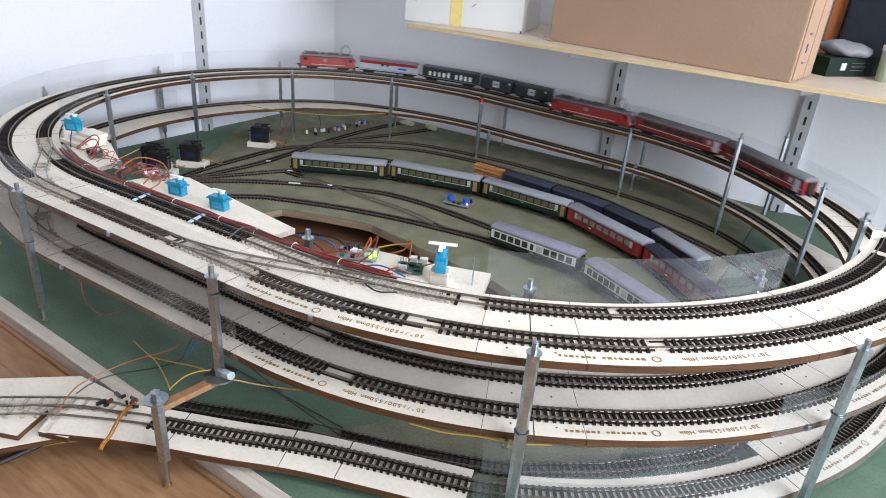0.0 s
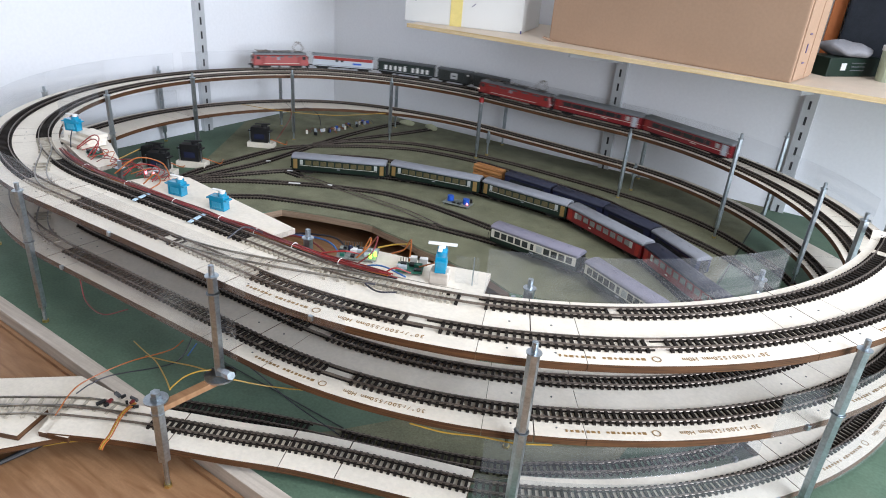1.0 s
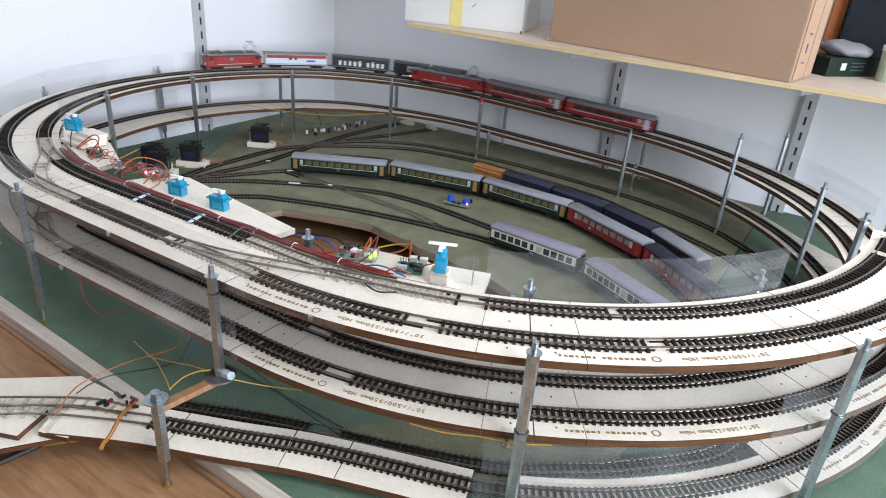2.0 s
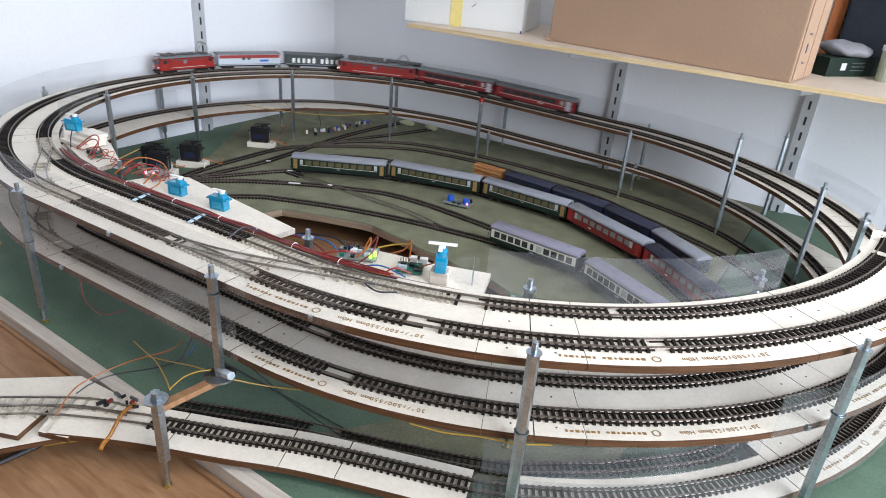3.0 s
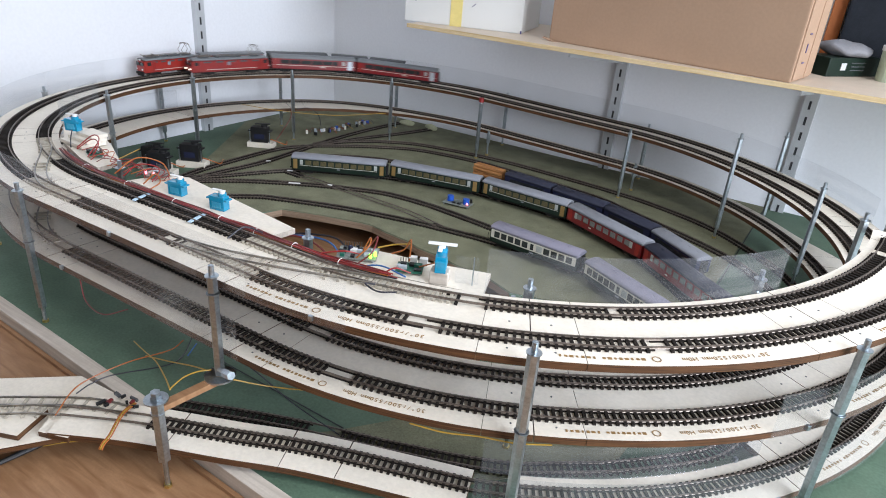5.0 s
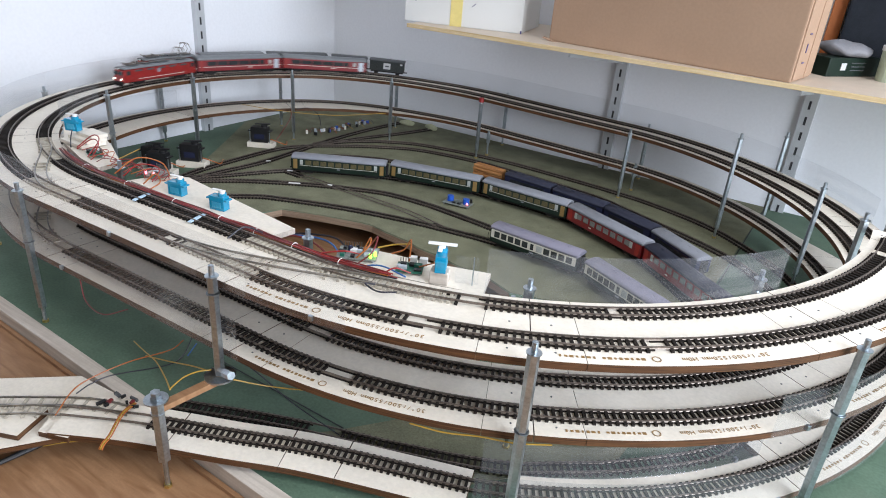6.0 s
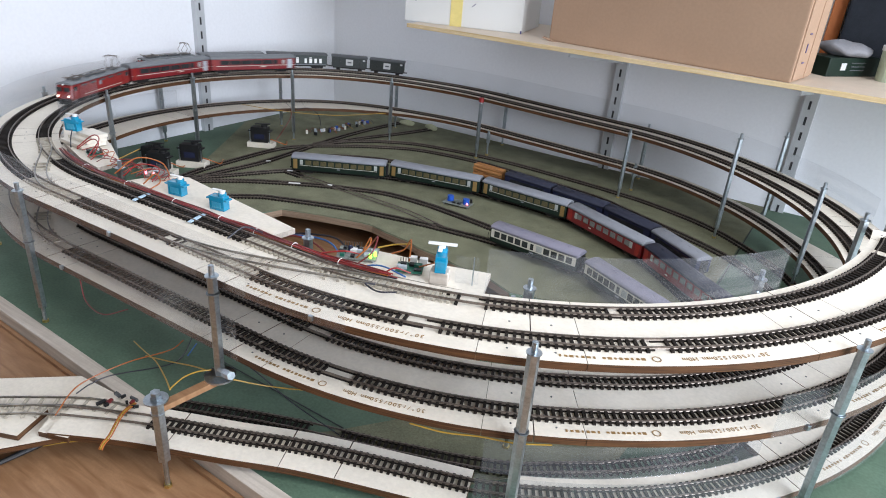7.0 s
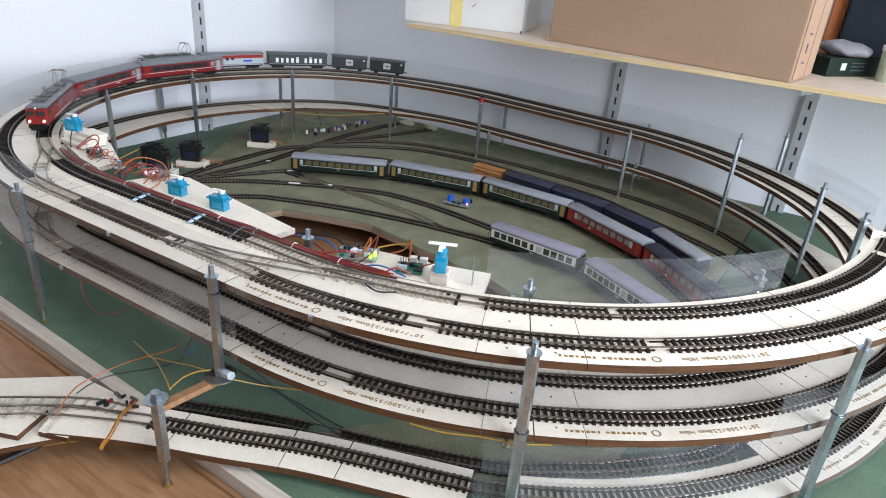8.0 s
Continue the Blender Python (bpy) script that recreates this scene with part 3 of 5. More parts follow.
def build_posts():
    # where a post stands off the seam: x, y and the height of its tip
    own = {(11, False): (0.0412, 0.4229, 0.154), (12, False): (0.2622, 0.3421, 0.206), (13, False): (0.4140, 0.2260, 0.182), (10, False): (-0.3273, 0.4372, 0.146),
           (9, False): (-0.5616, 0.3942, 0.162), (8, False): (-0.7330, 0.2264, 0.172), (4, True): (-0.3650, -0.5800, 0.188)}
    shift = {(1, True): 0.007, (11, True): 0.018, (12, True): 0.019}
    lab = "zinc-plated hexagonal steel support post beside the spiral"
    for i, s in enumerate(SEAMS[:17]):
        for r in (0.588, 0.4695):
            if i == 0 and r > 0.5:
                continue
            q, n = at(s + shift.get((i, r > 0.5), 0.0), r)
            if i in (3,) and r > 0.5:
                continue
            if q.y > 0.595:
                q.y = 0.595
            ztop = q.z
            if i > 13:
                continue                     # the right end: the upper turn's posts stand there
            tip = ztop + (0.018 if r < 0.5 else 0.014)
            tip = {4: ztop + (0.026 if r > 0.5 else 0.021), 2: ztop + (0.023 if r > 0.5 else 0.015), 12: 0.194, 13: 0.186, 11: ztop + 0.006, 10: ztop + 0.002}.get(i, tip)
            if (i, r > 0.5) in own:
                q.x, q.y, tip = own[(i, r > 0.5)]
            head = tip - 0.010
            if ztop - DROP > 0.02:
                lv = [(ztop - DROP + 0.013, head), (0.022, ztop - DROP + 0.0115)]
            else:
                lv = [(0.018, head)]
            p = build_post(q.x, q.y, 0.0015 if abs(q.x) < 0.4 and q.y > 0 else 0.0, tip, lv, lab)
            if i == 10 and r < 0.5:
                part("cap", rod(bmesh.new(), (0, 0, tip - 0.008), (0, 0, tip + 0.002), 0.0058, 12), W_RED, p, "red plastic cap")
    # front post on the brown bar, and the short post that carries the bar
    q = Vector((-0.0210, -0.5835, height(OFF)))
    zb = 0.077
    bar = thing("cross_bar", pose(-0.0250, -0.6155, zb - 0.003, 0, 0, -7), "narrow brown cross bar between two posts", "bar")
    part("bar", box(bmesh.new(), (0, 0.004, 0), (0.0095, 0.074, 0.006), 0.0006), DESK, bar)
    build_post(q.x, q.y, zb, q.z + 0.017, [(zb + 0.003, q.z - 0.012), (q.z - 0.010, q.z + 0.006)], "zinc-plated post with a round flange on a brown bar", flange=True)
    p = build_post(-0.0290, -0.6475, -0.020, zb + 0.011, [(0.014, zb - 0.0075)], "short thick hexagonal steel post standing on the desk")
    part("cap_washer", rod(bmesh.new(), (0, 0, zb + 0.0270), (0, 0, zb + 0.0285), 0.0108, 24), ZINC, p)
    part("cap_nut", rod(bmesh.new(), (0, 0, zb + 0.0286), (0, 0, zb + 0.0325), 0.0056, 6), ZINC, p)
    part("cap_nut", rod(bmesh.new(), (0, 0, zb + 0.0326), (0, 0, zb + 0.0360), 0.0046, 6), ZINC, p)
    part("thick_sleeve", rod(bmesh.new(), (0, 0, 0.034), (0, 0, zb + 0.0265), 0.0062, 6), ZINC, p)
    for x, y, z in ((0.047, 0.493, 0.064), (-0.320, 0.478, 0.064)):
        build_post(x, y, 0.0015, z, [(0.034, z - 0.008)], "short slender steel post under the lower turn")
    p2 = thing("wing_screw", pose(q.x + 0.012, q.y - 0.004, zb + 0.012), "small bright screw at the foot of a post", "screw")
    part("screw_head", rod(bmesh.new(), (0, 0, 0), (0.012, -0.002, 0.003), 0.0045, 6), ZINC, p2)
    part("screw_shank", rod(bmesh.new(), (-0.012, 0.002, -0.002), (0, 0, 0), 0.0022, 8), ZINC, p2)


def guard(s0, s1, r, z0, z1, label, r2=None, sheet=None):
    """A bent strip of clear plastic standing on the rim."""
    bm = bmesh.new()
    n = int(abs(s1 - s0) / 0.016)
    rows = []
    for k in range(n + 1):
        s = s0 + (s1 - s0) * k / n
        rr = r if r2 is None else r + (r2 - r) * k / n
        rows.append([bm.verts.new(at(s, a, u)[0]) for a, u in ((rr, z0), (rr, z1), (rr + 0.0012, z1), (rr + 0.0012, z0))])
    for a, b in zip(rows, rows[1:]):
        for k in range(4):
            bm.faces.new((a[k], b[k], b[(k + 1) % 4], a[(k + 1) % 4]))
    bm.faces.new(rows[0])
    bm.faces.new(rows[-1][::-1])
    bmesh.ops.recalc_face_normals(bm, faces=bm.faces)
    g = thing("plastic_guard", pose(0, 0, 0), label, "guard", "clear guards")
    part("sheet", bm, sheet or CLEAR, g)
    k = s0 + 0.03
    while k < s1 - 0.02:
        q, n = at(k, r + 0.0006, z0 + 0.004)
        t = Vector((0, 0, 1)).cross(n)
        m = Matrix((t, n, Vector((0, 0, 1)))).transposed().to_4x4()
        m.translation = q
        part("clip", box(bmesh.new(), (0, 0, 0), (0.004, 0.0036, 0.005), 0.0005, m=m), ZINC, g, "small metal clip")
        k += 0.27


def build_guards():
    lab = "clear plastic guard strip standing on the trackbed rim"
    guard(-0.028 * TURN, 0.30 * TURN, 0.5778, -0.006, 0.042, lab)
    guard(0.305 * TURN, 0.72 * TURN, 0.5778, -0.006, 0.042, lab)
    guard(-0.135 * TURN, -0.052 * TURN, 0.4785, -0.006, 0.045, "clear plastic guard strip with painted haze on the inner rim", sheet=PAINTED_HAZE)
    guard(0.165 * TURN, 0.22 * TURN, 0.4785, -0.006, 0.038, lab)
    guard(1.0 * TURN, 1.30 * TURN, 0.5782, -0.006, 0.040, "clear plastic guard strip with painted haze round the lower turn", sheet=PAINTED_HAZE)
    guard(0.80 * TURN, 0.885 * TURN, 0.5782, -0.006, 0.040, lab)
    guard(LEAVE + 0.004, 1.943 * TURN, 0.5278, 0.0005, 0.040, "clear plastic guard strip with painted haze on the lowest inner rim", sheet=PAINTED_HAZE)
    guard(1.80 * TURN, 1.944 * TURN, 0.5782, -0.006, 0.044, "clear plastic guard strip with painted haze round the lowest plates", sheet=PAINTED_HAZE)


def build_ground_lines():
    # outer line leaves the spiral towards the front, falling a little
    a = at(LAST, 0.550)[0]
    mid = smooth_line([a, (0.0808, -0.5535, 0.0180), (-0.0018, -0.5910, 0.0172), (-0.0861, -0.6285, 0.0166), (-0.160, -0.6690, 0.0160)], 10)
    tag = thing("exit_trackbed", pose(0, 0, 0), "white plates carrying the line that leaves the spiral", "trackbed")
    for k0, k1 in ((0, 8), (8, 13), (13, 26), (26, 40)):
        pts = list(mid[k0:k1 + 1])
        pts[-1] = pts[-1] + (pts[-2] - pts[-1]).normalized() * 0.0010
        bm = sweep(bmesh.new(), pts, [(-0.0300, -0.0075), (0.0220, -0.0075), (0.0220, 0.0), (-0.0300, 0.0)])
        bmesh.ops.recalc_face_normals(bm, faces=bm.faces)
        for f in bm.faces:
            f.material_index = 0 if f.normal.z > 0.5 else 1
        part("plate", bm, [PLATE, BURNT], tag)
    def hand(outline, z):
        bm = bmesh.new()
        slab(bm, outline, z - 0.006, z)
        for f in bm.faces:
            f.material_index = 0 if f.normal.z > 0.5 else 1
        part("plate", bm, [PLATE, BURNT], tag)
    hand([(-0.128, -0.6120), (-0.215, -0.620), (-0.277, -0.676), (-0.470, -0.865), (-0.430, -0.960), (-0.360, -0.960), (-0.167, -0.729), (-0.139, -0.688), (-0.118, -0.640)], 0.0075)
    hand([(-0.180, -0.675), (-0.164, -0.713), (-0.186, -0.7225), (-0.370, -0.900), (-0.400, -0.860), (-0.228, -0.712)], 0.0140)
    hand([(-0.100, -0.6235), (-0.140, -0.6200), (-0.186, -0.652), (-0.155, -0.698), (-0.1245, -0.6860), (-0.131, -0.665)], 0.0142)
    lay_track("exit_track", mid, "narrow-gauge track leaving the spiral", gaps=[(0.325, 0.60)], pitch=0.0067)
    zs = 0.0153
    lay_track("station_turnout", smooth_line([(-0.160, -0.6690, zs), (-0.175, -0.679, zs), (-0.195, -0.694, zs), (-0.257, -0.751, zs), (-0.430, -0.915, zs)], 8), "bare soldered turnout on white plates", bare=[(0.0, 0.6)], rail=BRIGHT, pitch=0.015)
    lay_track("station_turnout", smooth_line([(-0.108, -0.629, zs), (-0.150, -0.645, zs), (-0.196, -0.678, zs), (-0.262, -0.733, zs), (-0.430, -0.883, zs)], 8), "bare soldered turnout on white plates", bare=[(0.0, 0.6)], rail=BRIGHT, pitch=0.015)
    rnd = random.Random(77)
    for k in range(9):
        v = thing("turnout_fitting", pose(-0.1295 + 0.0035 * (4 - k) + rnd.uniform(-0.006, 0.006), -0.6259 + 0.0015 * (4 - k) + rnd.uniform(-0.010, 0.010), zs + 0.0024, 0, 0, rnd.uniform(0, 180)), "small soldered fitting on the turnout", "fitting", "turnout fittings")
        part("body", box(bmesh.new(), (0, 0, 0.0015), (rnd.uniform(0.004, 0.011), rnd.uniform(0.002, 0.004), 0.003), 0.0004), (BLACK, W_DARK, ROOF_D, FRAME)[k % 4], v)
    # inner line runs down to the board
    q0 = at(LEAVE, 0.500)[0]
    pts = smooth_line([q0, (0.3955, -0.3190, 0.0190), (0.329, -0.3825, 0.0125), (0.283, -0.4168, 0.0090), (0.2262, -0.4535, 0.0055), (0.1284, -0.4923, 0.0030), (0.0099, -0.5342, 0.0020),
                       (-0.1048, -0.588, 0.0030)], 12)
    lay_track("lower_track", pts, "narrow-gauge track running down onto the board", gaps=[(0.433, 0.468)])


def build_yard():
    lab = "dark sleepered yard track laid on the board"
    z = 0.0016
    def lay(points, **k):
        lay_track("yard_track", smooth_line([(x, y, z) for x, y in points], 14), lab, group="yard tracks", **k)
    lay([(-0.68, -0.13), (-0.646, -0.086), (-0.565, 0.050), (-0.487, 0.112), (-0.385, 0.165), (-0.279, 0.203), (-0.188, 0.222), (0.010, 0.222), (0.114, 0.182), (0.192, 0.133), (0.30, 0.03)])
    lay([(-0.70, -0.19), (-0.625, -0.104), (-0.570, -0.052), (-0.478, 0.012), (-0.401, 0.054), (-0.327, 0.084), (-0.232, 0.092), (-0.128, 0.084), (-0.03, 0.075), (0.10, 0.07), (0.24, 0.0)])
    lay([(-0.60, -0.20), (-0.506, -0.110), (-0.457, -0.082), (-0.350, -0.038), (-0.241, -0.006), (-0.150, 0.012), (-0.049, 0.026), (0.041, 0.030), (0.130, 0.025), (0.214, -0.012), (0.27, -0.06)])
    lay([(-0.571, 0.040), (-0.477, 0.038), (-0.322, 0.036), (-0.239, 0.032), (-0.150, 0.014)], gaps=[(0.05, 0.40)])
    lay([(-0.640, -0.25), (-0.690, -0.13), (-0.700, 0.02), (-0.690, 0.16), (-0.616, 0.263), (-0.512, 0.352), (-0.436, 0.388), (-0.305, 0.408), (-0.160, 0.400), (0.0, 0.385), (0.125, 0.340), (0.262, 0.282), (0.335, 0.235), (0.39, 0.17)])
    lay([(-0.62, 0.14), (-0.53, 0.225), (-0.42, 0.270), (-0.235, 0.287), (-0.10, 0.275), (0.07, 0.249), (0.186, 0.200), (0.278, 0.135), (0.36, 0.05)])
    lay([(-0.660, -0.19), (-0.662, -0.08), (-0.648, 0.050), (-0.663, 0.253), (-0.664, 0.406), (-0.650, 0.560)])
    lay([(-0.652, 0.235), (-0.625, 0.350), (-0.586, 0.453), (-0.550, 0.571)])
    lay([(-0.668, 0.230), (-0.612, 0.325), (-0.538, 0.392), (-0.456, 0.430), (-0.276, 0.458), (-0.093, 0.455), (0.044, 0.443), (0.123, 0.428), (0.237, 0.388), (0.336, 0.316), (0.414, 0.227), (0.45, 0.12)])


# ---------------------------------------------------------------- wall rails, shelf and boxes
BAG = mat("grey bag", (0.20, 0.20, 0.215), 0.6, vary=0.08)
ROOF_L = mat("light grey print", (0.52, 0.53, 0.53), 0.5, vary=0.05)
# Near-black slate that stands in for shade on the wall.
SHADE_SLATE = mat("dark slate for wall shade", (0.016, 0.019, 0.025), 0.8, vary=0.15, spec=0.15)


def build_shelf():
    for x, y, z0, z1, turn in ((-0.060, 0.612, -0.30, 1.2, 0), (0.338, 0.612, -0.30, 1.2, 0), (-0.945, 0.131, -0.30, 1.2, 90)):
        m = pose(x, y, 0, 0, 0, turn)
        rail = thing("wall_rail", m, "slotted grey steel shelf rail screwed to the wall", "shelf rail", "shelf rails")
        bm = bmesh.new()
        box(bm, (0, -0.0015, (z0 + z1) / 2), (0.026, 0.003, z1 - z0))
        for sx in (-1, 1):
            box(bm, (sx * 0.012, -0.007, (z0 + z1) / 2), (0.002, 0.008, z1 - z0))
        box(bm, (0, -0.0115, (z0 + z1) / 2), (0.026, 0.002, z1 - z0), 0.0005)
        part("rail", bm, STEEL, rail)
        mesh = mesh_of("slot", box(bmesh.new(), (0, 0, 0), (0.0045, 0.0022, 0.017)), SLOT)
        z = z0 + 0.02
        while z < z1 - 0.02:
            piece("slot", mesh, rail, pose(0.0, -0.0119, z))
            z += 0.032
    zt = 0.314
    shelf = thing("wall_shelf", pose(0, 0.612, zt), "wooden wall shelf on steel brackets holding boxes", "shelf")
    part("board", box(bmesh.new(), (0.40, -0.1805, -0.004), (1.66, 0.330, 0.008), 0.001), CHIPB, shelf)
    part("front_edge", box(bmesh.new(), (0.40, -0.347, -0.004), (1.66, 0.003, 0.0084), 0.0008), SHELF_EDGE, shelf, "pale veneered front edge")
    for x in (-0.060, 0.338):
        bm = bmesh.new()
        vs = [bm.verts.new(q) for q in ((-0.002, -0.013, -0.0085), (-0.002, -0.335, -0.0085), (-0.002, -0.335, -0.017), (-0.002, -0.013, -0.060))]
        f = bm.faces.new(vs)
        r = bmesh.ops.extrude_face_region(bm, geom=[f])
        bmesh.ops.translate(bm, vec=(0.004, 0, 0), verts=[v for v in r["geom"] if isinstance(v, bmesh.types.BMVert)])
        bmesh.ops.recalc_face_normals(bm, faces=bm.faces)
        bm.transform(Matrix.Translation((x, 0, 0)))
        part("bracket", bm, STEEL, shelf, "grey steel shelf bracket")
    # white box with yellow tape
    b = thing("white_box", pose(-0.462, 0.298, zt, 0, 0, 14), "white cardboard box with yellow tape on the shelf", "box")
    part("body", box(bmesh.new(), (0.131, 0.09, 0.10), (0.262, 0.18, 0.20), 0.002), CARD_W, b)
    part("tape", box(bmesh.new(), (0.118, -0.0005, 0.10), (0.026, 0.0012, 0.2004)), TAPE, b, "strip of yellow tape")
    for x, a in ((0.022, 35), (0.156, -40)):
        part("pen_mark", box(bmesh.new(), (0, 0, 0), (0.010, 0.0008, 0.0012), m=pose(x, -0.0006, 0.046, 0, a, 0)), MARK, b)
    part("dark_corner", box(bmesh.new(), (0.2612, -0.0002, 0.003), (0.003, 0.002, 0.006)), MARK, b)
    # brown box
    b = thing("cardboard_box", pose(-0.131, 0.332, zt, 0, 0, -8.2), "large brown cardboard box on the shelf", "box")
    part("body", box(bmesh.new(), (0.2275, 0.058, 0.13), (0.455, 0.116, 0.26), 0.003), CARD, b)
    part("side_flap", box(bmesh.new(), (0.456, 0.057, 0.13), (0.003, 0.106, 0.252), 0.001), CARD, b)
    part("corner_flap", box(bmesh.new(), (0.004, -0.004, 0.003), (0.03, 0.008, 0.003), 0.001, m=pose(0, 0, 0, 0, 12, 0)), CARD, b)
    part("tape", box(bmesh.new(), (0.4580, 0.075, 0.13), (0.0012, 0.028, 0.250)), CARD, b)
    for k, (y, z) in enumerate(((0.03, 0.030), (0.03, 0.052), (0.032, 0.074))):
        part("pen_mark", box(bmesh.new(), (0.4581, y, z), (0.0008, 0.012 if k != 1 else 0.004, 0.002 if k != 1 else 0.014)), MARK, b)
    # small boxes beside it
    b = thing("game_box", pose(0.358, 0.412, zt, 0, 0, 55), "dark green flat box lying on the shelf", "box")
    part("body", box(bmesh.new(), (0.066, 0.0275, 0.016), (0.132, 0.055, 0.032), 0.0015), C_GREEN, b)
    part("label", box(bmesh.new(), (0.036, -0.0005, 0.017), (0.012, 0.0012, 0.012)), ROOF_L, b, "pale printed patch")
    for k in range(3):
        part("print_bar", box(bmesh.new(), (0.072, -0.0005, 0.023 - 0.006 * k), (0.036, 0.001, 0.0016)), ROOF_D, b)
    b = thing("bundle", pose(0.372, 0.474, zt + 0.0322, 0, 0, 12), "grey folded bag on a flat box", "bag")
    bm = ball(bmesh.new(), (0, 0, 0.012), 0.038, 1.15, 0.85, 0.36, 36)
    for v in bm.verts:
        v.co.z = max(0.0005, v.co.z + 0.006 * noise.noise(v.co * 40))
    for f in bm.faces:
        f.smooth = True
    part("bag", bm, BAG, b)
    b = thing("orange_box", pose(0.338, 0.572, zt, 0, 0, 5), "orange carton standing behind a bag", "box")
    part("body", box(bmesh.new(), (0, 0, 0.08), (0.022, 0.05, 0.16), 0.001), mat("orange carton", (0.34, 0.10, 0.022), 0.6, vary=0.06), b)
    part("print_bar", box(bmesh.new(), (0, -0.0255, 0.135), (0.014, 0.001, 0.005)), CREAM, b)
    # Added dark block: gives the shaded wall behind the boxes its tone.
    b = thing("shade_block", pose(0.5135, 0.565, zt), "dark blue-grey block added at the shelf's back for the wall's shade", "crate")
    part("body", box(bmesh.new(), (0, 0, 0.13), (0.318, 0.068, 0.26), 0.004), SHADE_SLATE, b)
    part("rim", box(bmesh.new(), (0, 0, 0.255), (0.322, 0.074, 0.014), 0.003), SHADE_SLATE, b)
    b = thing("green_jar", pose(0.452, 0.470, zt), "pale green plastic jar on the shelf", "jar")
    bm = rod(bmesh.new(), (0, 0, 0), (0, 0, 0.05), 0.022, 24, 0.024)
    part("jar", bm, mat("pale green plastic", (0.45, 0.52, 0.40), 0.4, vary=0.06), b)
    part("lid", rod(bmesh.new(), (0, 0, 0.05), (0, 0, 0.058), 0.0255, 24), WHITE, b)


build_room()
build_added_ceiling_lamp()
build_base()
build_plates()
build_helix_tracks()
build_posts()
build_guards()
build_ground_lines()
build_yard()
build_shelf()


# ---------------------------------------------------------------- rolling stock
def arched(bm, ln, w, z0, rise, over=0.0008):
    """A roof along x with an arched cross-section."""
    n = 9
    prof = []
    for k in range(n + 1):
        a = math.pi * k / n
        prof.append((-(w / 2 + over) * math.cos(a), z0 + rise * math.sin(a) ** 0.75))
    rows = [[bm.verts.new((x, y, z)) for y, z in prof] for x in (-ln / 2, -ln / 2 + 0.002, ln / 2 - 0.002, ln / 2)]
    for i in (0, 3):
        for v in rows[i]:
            v.co.z = z0 + (v.co.z - z0) * 0.8
    for a, b in zip(rows, rows[1:]):
        for k in range(n):
            bm.faces.new((a[k], b[k], b[k + 1], a[k + 1]))
        bm.faces.new((a[n], b[n], b[0], a[0]))
    bm.faces.new(rows[0][::-1])
    bm.faces.new(rows[-1])
    bmesh.ops.recalc_face_normals(bm, faces=bm.faces)
    for f in bm.faces:
        f.smooth = abs(f.normal.x) < 0.5
    return bm


def running_gear(v, ln, base, w=0.028, axles=2):
    """Underframe, bogies with wheels, and couplers."""
    part("underframe", box(bmesh.new(), (0, 0, 0.0095), (ln - 0.006, w * 0.86, 0.004), 0.0005), FRAME, v, "black underframe")
    for sx in (-1, 1):
        bogie = part("bogie", box(box(box(bmesh.new(), (sx * base / 2, 0, 0.0062), (0.030 if axles == 2 else 0.010, 0.016, 0.003), 0.0004),
                                      (sx * base / 2, 0.0090, 0.0055), (0.028 if axles == 2 else 0.010, 0.002, 0.005), 0.0004),
                                  (sx * base / 2, -0.0090, 0.0055), (0.028 if axles == 2 else 0.010, 0.002, 0.005), 0.0004), FRAME, v, "black bogie")
        for ax in ((-0.0095, 0.0095) if axles == 2 else (0.0,)):
            for sy in (-1, 1):
                part("wheel", rod(bmesh.new(), (sx * base / 2 + ax, sy * 0.0056, 0.0046), (sx * base / 2 + ax, sy * 0.0076, 0.0046), 0.0046, 14), RAIL, bogie)
        part("coupler", box(bmesh.new(), (sx * (ln / 2 + 0.003), 0, 0.0095), (0.009, 0.003, 0.0025), 0.0004), FRAME, v)


def panes(v, ln, w, items):
    """Window panes on both sides: x, width, bottom, top, material."""
    cache = {}
    for x, wd, za, zb, material in items:
        key = (wd, za, zb, material.name)
        if key not in cache:
            cache[key] = mesh_of("pane", box(bmesh.new(), (0, 0, (za + zb) / 2), (wd, 0.0006, zb - za), 0.00015), material)
        for sy in (-1, 1):
            piece("pane", cache[key], v, pose(x, sy * (w / 2 + 0.0001), 0))


